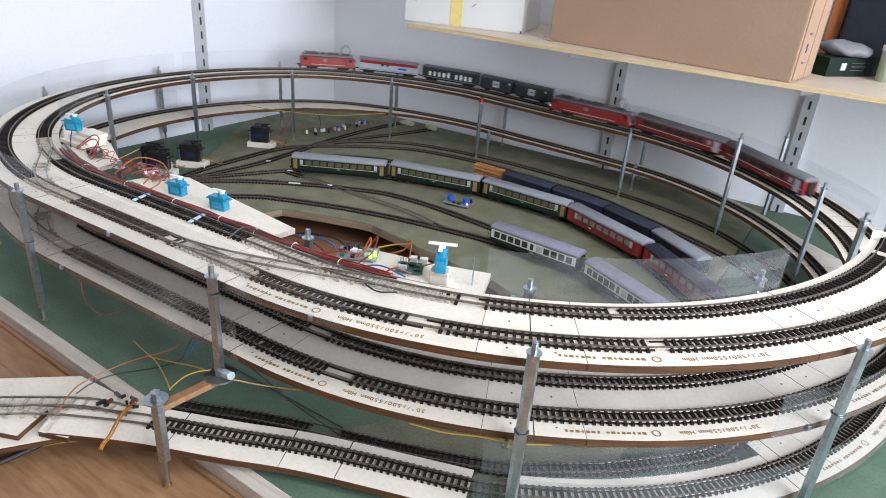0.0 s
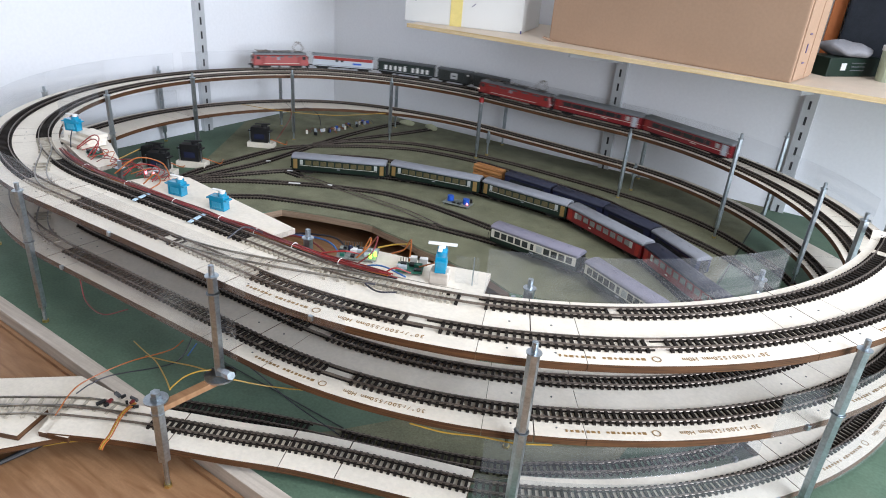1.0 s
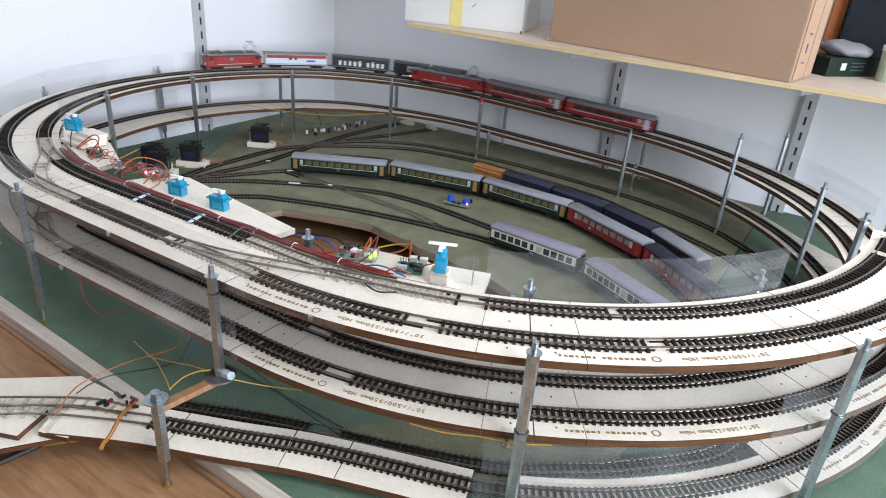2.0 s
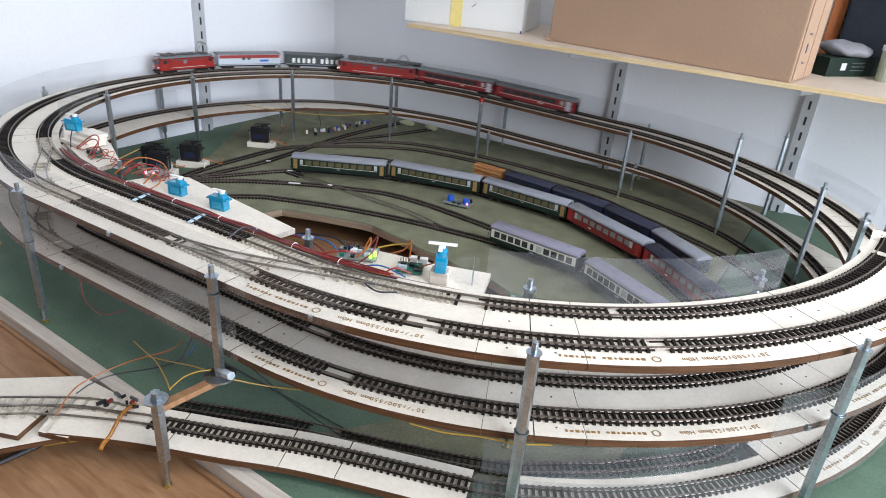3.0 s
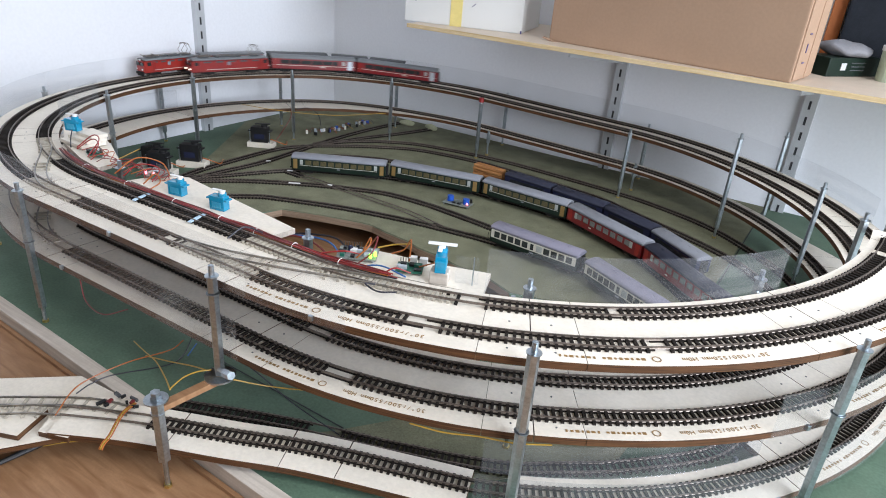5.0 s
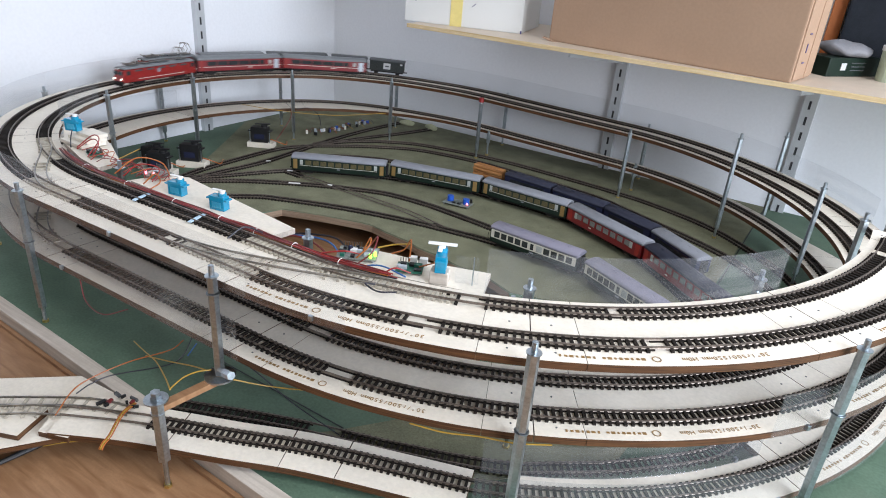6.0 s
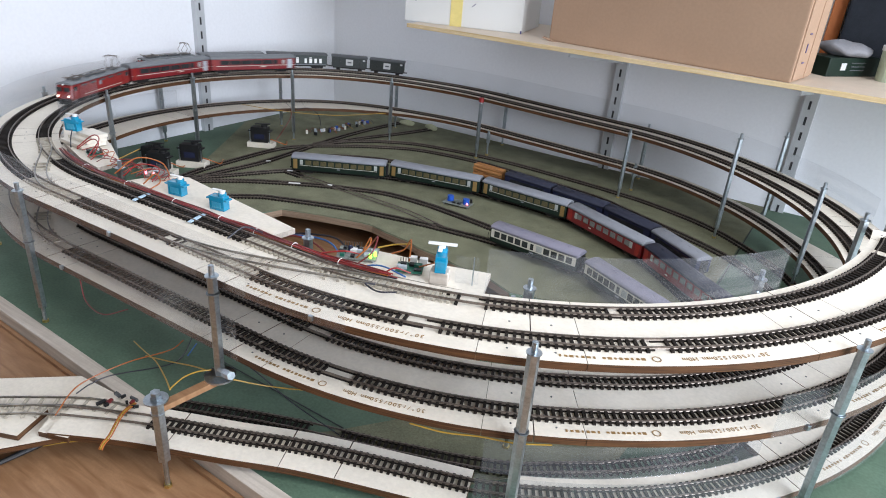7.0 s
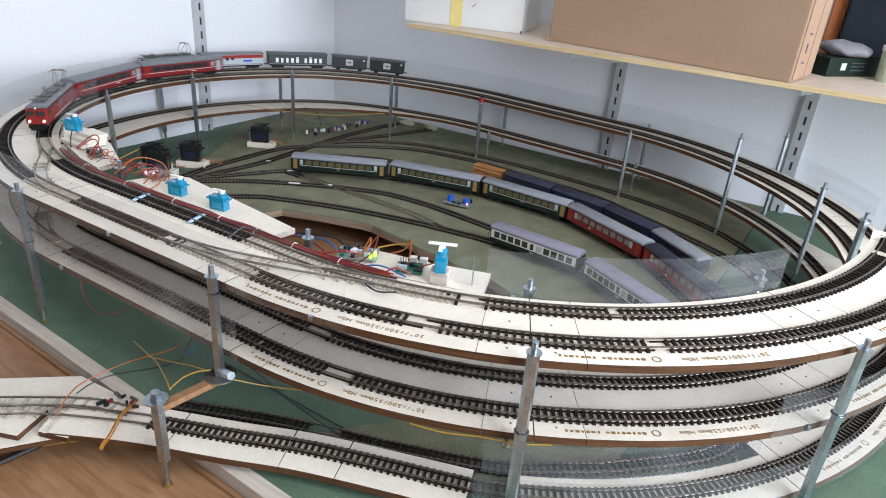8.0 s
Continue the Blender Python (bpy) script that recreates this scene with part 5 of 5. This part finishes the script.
def circuit(x, y, z, turn, sx, sy, board, label, seed, chips=8, glowing=None):
    v = thing("circuit_board", pose(x, y, z, 0, 0, turn), label, "circuit board")
    rnd = random.Random(seed)
    part("board", box(bmesh.new(), (0, 0, 0.0030), (sx, sy, 0.0016), 0.0002), board, v)
    for cx in (-1, 1):
        for cy in (-1, 1):
            part("stand_off", rod(bmesh.new(), (cx * (sx / 2 - 0.003), cy * (sy / 2 - 0.003), 0), (cx * (sx / 2 - 0.003), cy * (sy / 2 - 0.003), 0.0022), 0.0016, 8), ZINC, v)
    for k in range(chips):
        px, py = rnd.uniform(-0.40, 0.40) * sx, rnd.uniform(-0.38, 0.38) * sy
        kind = rnd.choice(("chip", "chip", "capacitor", "socket"))
        if kind == "capacitor":
            part(kind, rod(bmesh.new(), (px, py, 0.0038), (px, py, 0.0038 + rnd.uniform(0.003, 0.007)), rnd.uniform(0.0013, 0.0024), 12), rnd.choice((BLACK, SILVER, NAVY)), v)
        else:
            part(kind, box(bmesh.new(), (px, py, 0.0050), (rnd.uniform(0.003, 0.008), rnd.uniform(0.003, 0.006), rnd.uniform(0.0018, 0.0045)), 0.0003), rnd.choice((BLACK, BLACK, WHITE, PCB, SILVER)), v)
    bm = bmesh.new()
    for k in range(8):
        box(bm, (-sx * 0.4 + k * 0.00254, sy * 0.44, 0.0062), (0.0007, 0.0007, 0.0065))
    part("pin_row", bm, BRIGHT, v)
    for gx, gy, material in glowing or ():
        part("light_diode", ball(rod(bmesh.new(), (gx, gy, 0.0038), (gx, gy, 0.0065), 0.0016, 12), (gx, gy, 0.0068), 0.0017), material, v, "lit diode")
    return v


def cable(name, pts, material, label, r=0.0007, n=8):
    v = thing(name, pose(*pts[0]), label, "wire", "loose wires")
    o = Vector(pts[0])
    part("strand", wire(bmesh.new(), [Vector(q) - o for q in pts], r, n), material, v)
    return v


def build_electrics():
    zt = TOP - 0.0005
    d = deck("mounting_plate", [(-0.302, -0.4795), (-0.294, -0.448), (-0.262, -0.424), (-0.052, -0.448), (-0.056, -0.4795)], zt, "white plate beside the spiral carrying two servos")
    d = deck("mounting_plate", [(0.030, -0.4785), (0.040, -0.440), (0.068, -0.432), (0.105, -0.424), (0.168, -0.402), (0.183, -0.4435), (0.110, -0.4665), (0.070, -0.4745)], zt + 0.003, "white plate beside the spiral carrying circuit boards")
    d = deck("mounting_plate", [(-0.590, -0.400), (-0.520, -0.385), (-0.440, -0.415), (-0.375, -0.445), (-0.372, -0.478), (-0.42, -0.472), (-0.500, -0.450)], zt - 0.001, "white plate at the spiral's far bend")
    for k in range(3):
        part("step", box(bmesh.new(), (-0.475 + 0.004 * k, -0.436 + 0.005 * k, zt + 0.003 + 0.0052 * k), (0.054 - 0.008 * k, 0.036 - 0.006 * k, 0.005), 0.0004, m=Matrix()), PLATE, d)
    micro_servo(-0.490, -0.438, zt + 0.0162, 20, "blue micro servo on a stepped white block")
    micro_servo(-0.2225, -0.469, zt, 12, "blue micro servo standing on a white plate")
    micro_servo(-0.1525, -0.466, zt, 12, "blue micro servo standing on a white plate")
    b = thing("servo_block", pose(0.1385, -0.450, zt + 0.003, 0, 0, 22), "pale wooden block under a servo", "block")
    part("block", box(bmesh.new(), (0, 0, 0.0065), (0.0175, 0.014, 0.013), 0.0008), LATH, b)
    m = micro_servo(0.1385, -0.449, zt + 0.0162, 118, "blue micro servo upright on a wooden block")
    part("horn", box(bmesh.new(), (0.005, 0, 0.0275), (0.0055, 0.031, 0.0018), 0.0007), WHITE, m, "long white horn")
    b = thing("plastic_bracket", pose(0.160, -0.436, zt + 0.003, 0, 0, 24), "clear plastic bracket beside a servo", "bracket")
    part("sheet", box(bmesh.new(), (0, 0, 0.014), (0.022, 0.0015, 0.028), 0.0003), CLEAR, b)
    part("push_rod", rod(bmesh.new(), (0.006, -0.004, 0.001), (0.006, -0.004, 0.030), 0.0006, 8), ZINC, b)
    circuit(0.046, -0.459, zt + 0.003, 30, 0.040, 0.028, PCB_G, "grey circuit board with a lit green diode", 3, 12, ((0.018, -0.004, LED_G), (0.014, -0.009, LED_G)))
    circuit(0.104, -0.450, zt + 0.003, 28, 0.026, 0.020, PCB, "small green circuit board on a white plate", 5, 6)
    circuit(-0.415, -0.455, zt, -20, 0.024, 0.018, PCB, "small green circuit board by the far bend", 8, 6)
    circuit(-0.296, -0.447, zt, 0, 0.036, 0.028, PCB_G, "circuit board with two pink lit diodes", 11, 10, ((-0.004, -0.011, LED_R), (0.010, -0.009, LED_R)))
    for k, (x, y) in enumerate(((0.101, -0.441), (0.111, -0.437))):
        b = thing("terminal_block", pose(x, y, zt + 0.008, 0, 0, 28), "white plug on a small circuit board", "plug", "plugs")
        part("plug", box(bmesh.new(), (0, 0, 0.003), (0.008, 0.006, 0.006), 0.0005), WHITE, b)
    big_servo(-0.745, 0.130, 30, "black servo on a white block at the board's back")
    big_servo(-0.738, -0.070, 30, "black servo on a white block beside the turnouts")
    big_servo(-0.775, -0.135, 25, "black servo standing by a post")
    big_servo(-0.735, -0.150, 25, "black servo standing by a post")
    # blue and black module between the yard tracks
    v = thing("relay_module", pose(-0.193, 0.140, 0.0016, 0, 0, 8), "small relay module with blue coils and a lit diode", "circuit module")
    part("board", box(bmesh.new(), (0, 0, 0.004), (0.056, 0.030, 0.0016), 0.0003), PCB_G, v)
    for cx in (-1, 1):
        for cy in (-1, 1):
            part("stand_off", rod(bmesh.new(), (cx * 0.025, cy * 0.012, 0), (cx * 0.025, cy * 0.012, 0.0034), 0.0016, 8), ZINC, v)
        part("coil", rod(bmesh.new(), (cx * 0.017, 0.001, 0.0048), (cx * 0.017, 0.001, 0.0155), 0.0065, 20), BLUE2, v, "blue round coil")
        part("potentiometer", rod(bmesh.new(), (cx * 0.024, 0.011, 0.0048), (cx * 0.024, 0.011, 0.0130), 0.0022, 12), BLACK, v)
        part("chip", box(bmesh.new(), (cx * 0.006, -0.008, 0.0062), (0.007, 0.005, 0.003), 0.0004), BLACK, v)
    part("light_diode", ball(bmesh.new(), (0.022, -0.006, 0.0075), 0.0022), LED_R, v, "lit red diode")
    # paper shims under the inner track
    for f in (0.0375, 0.0625):
        q, n = at(f * TURN, 0.500, 0.0)
        v = thing("paper_shim", pose(q.x, q.y, q.z, 0, 0, 14), "folded pale blue paper shim under a rail", "paper", "paper shims")
        part("strip", box(bmesh.new(), (0, 0, 0.0026), (0.0045, 0.026, 0.0012), 0.0003), SHIM, v)
    # foam pads by the wall and paper scraps on the yard
    for x, y, a in ((-0.626, 0.560, 20), (-0.552, 0.572, -10)):
        v = thing("foam_pad", pose(x, y, 0.0016, 0, 0, a), "pale yellow foam lump lying by the wall", "foam", "foam pads")
        bm = ball(bmesh.new(), (0, 0, 0.006), 0.018, 1.2, 0.6, 0.45, 20)
        for q in bm.verts:
            q.co.z = max(0.0, q.co.z + 0.003 * noise.noise(q.co * 90))
        for f in bm.faces:
            f.smooth = True
        part("lump", bm, FOAM, v)
    for x, y, a, ln in ((-0.498, -0.007, 33, 0.024), (-0.560, 0.042, 40, 0.012), (-0.640, 0.055, 60, 0.010), (-0.440, 0.036, 10, 0.010)):
        v = thing("paper_scrap", pose(x, y, 0.0062, 0, 0, a), "small white paper scrap on a yard track", "paper", "paper scraps")
        part("scrap", box(bmesh.new(), (0, 0, 0), (ln, 0.006, 0.0008), 0.0002), WHITE, v)
    for x, y, a in ((-0.745, 0.130, 30), (-0.738, -0.070, 30), (-0.775, -0.135, 25)):
        c, q = math.cos(radians(a)), math.sin(radians(a))
        cable("servo_lead", [(x + 0.024 * c, y + 0.024 * q, 0.020), (x + 0.040 * c, y + 0.040 * q, 0.016), (x + 0.060 * c - 0.01, y + 0.060 * q + 0.01, 0.006), (x + 0.055 * c - 0.03, y + 0.055 * q + 0.04, 0.003)], W_ORANGE, "orange lead of a black servo", 0.0012, 6)
    cable("wire", [(-0.718, 0.150, 0.014), (-0.722, 0.180, 0.035), (-0.730, 0.215, 0.060), (-0.740, 0.226, 0.075)], W_DARK, "dark red wire climbing a post", 0.0009, 8)
    cable("wire", [(-0.735, 0.240, 0.075), (-0.715, 0.262, 0.078), (-0.702, 0.282, 0.060), (-0.700, 0.290, 0.030)], W_BLACK, "black wire hanging from a post", 0.0009, 8)
    # loose parts on the board under the spiral
    rnd = random.Random(21)
    for k in range(24):
        x, y = -0.738 + 0.0013 * k + rnd.uniform(-0.014, 0.014), 0.285 + 0.0090 * k + rnd.uniform(-0.006, 0.006)
        v = thing("component", pose(x, y, 0.0016, 0, 0, rnd.uniform(0, 180)), "small wired connector lying on the board", "component", "loose components")
        if k % 3:
            part("body", box(bmesh.new(), (0, 0, 0.004), (0.007, 0.005, 0.008), 0.0006), rnd.choice((WHITE, BLACK, BLUE2, SILVER)), v)
        else:
            part("body", rod(bmesh.new(), (0, 0, 0), (0, 0, 0.009), 0.003, 12), rnd.choice((BLACK, CREAM, SILVER)), v)
        part("lead", wire(bmesh.new(), [(0, 0, 0.006), (0.008, 0.004, 0.010), (0.016, 0.002, 0.004), (0.022, -0.004, 0.0008)], 0.0005, 5), rnd.choice((W_RED, W_YELLOW, W_BLACK)), v)
    # tangle of leads at the far circuit boards
    rnd = random.Random(15)
    for k in range(16):
        x = -0.440 + 0.0115 * k
        y = -0.470 + rnd.uniform(-0.004, 0.010) + 0.016 * min(0.0, x + 0.40) * -4
        pts = [(x, y, zt + 0.003), (x + rnd.uniform(0.004, 0.016), y + rnd.uniform(0.008, 0.020), zt + rnd.uniform(0.004, 0.010)),
               (x + rnd.uniform(0.012, 0.030), y + rnd.uniform(0.010, 0.026), zt + rnd.uniform(0.003, 0.009)), (x + rnd.uniform(0.026, 0.044), y + rnd.uniform(-0.002, 0.008), zt + 0.004)]
        cable("wire", pts, (W_RED, W_DARK, W_RED, W_ORANGE)[k % 4], "thin lead looping beside the far circuit boards", 0.00055, 6)
    # red wiring loom beside the inner track
    loom = thing("wiring_loom", pose(0, 0, 0), "bundle of red and orange wires tied along the trackbed", "wiring")
    rnd = random.Random(4)
    mats = (W_RED, W_RED, W_DARK, W_RED, W_ORANGE, W_DARK, W_RED, W_BLACK, W_DARK, W_RED)
    for k, material in enumerate(mats):
        dr, dz = rnd.uniform(-0.0035, 0.0035), rnd.uniform(0.0008, 0.0055)
        s0, s1 = (0.128 - 0.004 * rnd.random()) * TURN, (-0.030 + 0.006 * rnd.random()) * TURN
        pts = []
        for j in range(17):
            s = s0 + (s1 - s0) * j / 16
            pts.append(at(s, 0.4850 + dr + rnd.uniform(-0.0012, 0.0012), dz + rnd.uniform(-0.0004, 0.0008))[0])
        part("strand", wire(bmesh.new(), pts, 0.00075, 5), material, loom)
    for f in (-0.012, 0.004, 0.018, 0.032, 0.052, 0.075, 0.10):
        q, n = at(f * TURN, 0.4850, 0.0032)
        t = Vector((0, 0, 1)).cross(n)
        ringpts = [q + n * (0.0044 * math.cos(a)) + Vector((0, 0, 0.0034 * math.sin(a))) for a in [k * 2 * math.pi / 12 for k in range(13)]]
        bm = bmesh.new()
        for a, b in zip(ringpts, ringpts[1:]):
            rod(bm, a, b, 0.0004, 5)
        part("cable_tie", bm, WHITE, loom, "white cable tie")
    z = zt + 0.004
    C = [(W_ORANGE, [(0.050, -0.470, z), (0.062, -0.462, z + 0.016), (0.056, -0.452, z + 0.020), (0.050, -0.455, z + 0.006)]),
         (W_DARK, [(0.058, -0.474, z), (0.068, -0.464, z + 0.012), (0.062, -0.448, z + 0.022), (0.052, -0.448, z + 0.008)]),
         (W_ORANGE, [(0.074, -0.440, z + 0.004), (0.085, -0.434, z + 0.010), (0.094, -0.436, z + 0.024), (0.100, -0.446, z + 0.006)]),
         (W_YELLOW, [(0.060, -0.445, z + 0.008), (0.074, -0.434, z + 0.012), (0.090, -0.430, z + 0.016)]),
         (W_RED, [(0.020, -0.484, z + 0.003), (0.040, -0.474, z + 0.008), (0.052, -0.462, z + 0.004)]),
         (W_RED, [(0.090, -0.478, z), (0.100, -0.470, z + 0.008), (0.112, -0.460, z + 0.003)]),
         (W_BLUE, [(0.062, -0.478, z), (0.084, -0.470, z + 0.005), (0.112, -0.468, z + 0.002)]),
         (W_ORANGE, [(0.112, -0.446, z + 0.004), (0.126, -0.444, z + 0.012), (0.140, -0.452, z + 0.022)]),
         (W_BLACK, [(0.100, -0.499, TOP + 0.006), (0.094, -0.506, TOP + 0.0075), (0.110, -0.508, TOP + 0.006), (0.124, -0.498, TOP + 0.006)]),
         (W_RED, [(-0.445, -0.462, z), (-0.430, -0.448, z + 0.014), (-0.412, -0.450, z + 0.012), (-0.402, -0.466, z)]),
         (W_RED, [(-0.452, -0.458, z), (-0.440, -0.440, z + 0.016), (-0.420, -0.444, z + 0.014), (-0.406, -0.470, z)]),
         (W_RED, [(-0.310, -0.482, z), (-0.300, -0.466, z + 0.014), (-0.280, -0.452, z + 0.010), (-0.270, -0.470, z)]),
         (W_ORANGE, [(-0.325, -0.484, z), (-0.312, -0.460, z + 0.018), (-0.292, -0.440, z + 0.012), (-0.268, -0.446, z + 0.002)]),
         (W_ORANGE, [(-0.270, -0.482, z), (-0.262, -0.470, z + 0.012), (-0.248, -0.474, z + 0.006), (-0.250, -0.486, z)]),
         (W_BLACK, [(-0.480, -0.446, zt + 0.020), (-0.470, -0.455, zt + 0.012), (-0.460, -0.462, zt + 0.003)]),
         (W_BLACK, [(-0.075, -0.520, TOP + 0.005), (-0.072, -0.500, TOP + 0.012), (-0.058, -0.488, TOP + 0.006)]),
         (W_YELLOW, [(-0.4032, -0.4401, 0.1720), (-0.4481, -0.3926, 0.1600), (-0.4910, -0.3422, 0.1500)])]
    for material, pts in C:
        cable("wire", pts, material, material.name + " looping between boards and loom", 0.0008, 6)
    # wires in front of the spiral
    F = [(W_YELLOW, [(-0.2048, -0.5600, 0.0277), (-0.1685, -0.5700, 0.0346), (-0.1161, -0.5900, 0.0553), (-0.0551, -0.6200, 0.0808), (-0.0080, -0.6460, 0.1046)]),
         (W_YELLOW, [(-0.1642, -0.5720, 0.0315), (-0.1140, -0.5760, 0.0485), (-0.0694, -0.5800, 0.0652), (-0.0356, -0.5850, 0.0772)]),
         (W_YELLOW, [(-0.0110, -0.6440, 0.1032), (-0.0255, -0.6200, 0.0947), (-0.0322, -0.6000, 0.0866), (-0.0292, -0.5870, 0.0827)]),
         (W_ORANGE, [(-0.1348, -0.5424, 0.0500), (-0.1427, -0.5560, 0.0400), (-0.1697, -0.5879, 0.0300), (-0.1806, -0.6213, 0.0250), (-0.1798, -0.6471, 0.0220), (-0.1592, -0.6778, 0.0190)]),
         (W_BLACK, [(-0.1288, -0.5355, 0.0520), (-0.1279, -0.5515, 0.0350), (-0.1410, -0.5663, 0.0250), (-0.1719, -0.6078, 0.0220), (-0.1768, -0.6306, 0.0210), (-0.1754, -0.6471, 0.0190)]),
         (W_BLUE, [(-0.1159, -0.5395, 0.0520), (-0.1212, -0.5488, 0.0380)]),
         (W_YELLOW, [(-0.0062, -0.5801, 0.0780), (0.0087, -0.5536, 0.0620), (0.0336, -0.5317, 0.0560), (0.0581, -0.5210, 0.0600)]),
         (W_BLACK, [(-0.0309, -0.5471, 0.0700), (-0.0212, -0.5270, 0.0400), (0.0108, -0.5180, 0.0180), (0.0708, -0.5136, 0.0050)]),
         (W_ORANGE, [(-0.0775, -0.679, 0.0205), (-0.0805, -0.674, 0.0225), (-0.086, -0.664, 0.0225), (-0.103, -0.640, 0.024), (-0.116, -0.618, 0.018)]),
         (W_ORANGE, [(-0.0805, -0.680, 0.0205), (-0.0835, -0.675, 0.0225), (-0.089, -0.665, 0.0225), (-0.106, -0.641, 0.024), (-0.119, -0.619, 0.018)]),
         (W_YELLOW, [(-0.079, -0.6795, 0.021), (-0.082, -0.6745, 0.023), (-0.0875, -0.6645, 0.023), (-0.1045, -0.6405, 0.0245), (-0.1175, -0.6185, 0.018)]),
         (W_ORANGE, [(-0.145, -0.655, -0.018), (-0.160, -0.674, -0.017), (-0.172, -0.690, -0.018)]),
         (W_YELLOW, [(-0.142, -0.658, -0.018), (-0.158, -0.676, -0.017), (-0.171, -0.692, -0.018)]),
         (W_ORANGE, [(-0.176, -0.728, -0.018), (-0.190, -0.750, -0.018), (-0.230, -0.795, -0.018)]),
         (W_DARK, [(-0.262, -0.5795, 0.096), (-0.240, -0.588, 0.080), (-0.205, -0.590, 0.078), (-0.173, -0.5795, 0.092)]),
         (W_YELLOW, [(-0.780, 0.110, 0.098), (-0.700, 0.160, 0.090), (-0.600, 0.230, 0.088), (-0.520, 0.320, 0.094)])]
    F.append((W_YELLOW, [at((0.958 - 0.007 * k) * TURN, 0.5765, -0.0095 - 0.002 * (k % 2))[0] for k in range(5)]))
    for material, pts in F:
        cable("wire", pts, material, material.name + " lying loose beside the spiral", 0.0007, 8)
    v = thing("heat_shrink", pose(-0.1715, -0.691, -0.0165, 0, 0, 263), "black shrink sleeve on an orange wire", "sleeve")
    part("sleeve", rod(bmesh.new(), (0, 0, 0.001), (0.040, 0, 0.001), 0.0032, 12, 0.0024), BLACK, v)
    # cables in the cut-out
    for k in range(9):
        rnd = random.Random(60 + k)
        y = -0.13 - 0.02 * k
        cable("cable", [(-0.43, y, -0.045), (-0.36, y + 0.03, -0.040 + 0.015 * rnd.random()), (-0.28, y + 0.02, -0.035 + 0.02 * rnd.random()), (-0.20, y - 0.03, -0.050), (-0.12, y - 0.05, -0.052)],
              (W_BLACK, W_BLUE, W_DARK)[k % 3], "dark cable hanging inside the board's cut-out", 0.0018, 8)


build_stabled()
build_trains()
build_electrics()
motions()
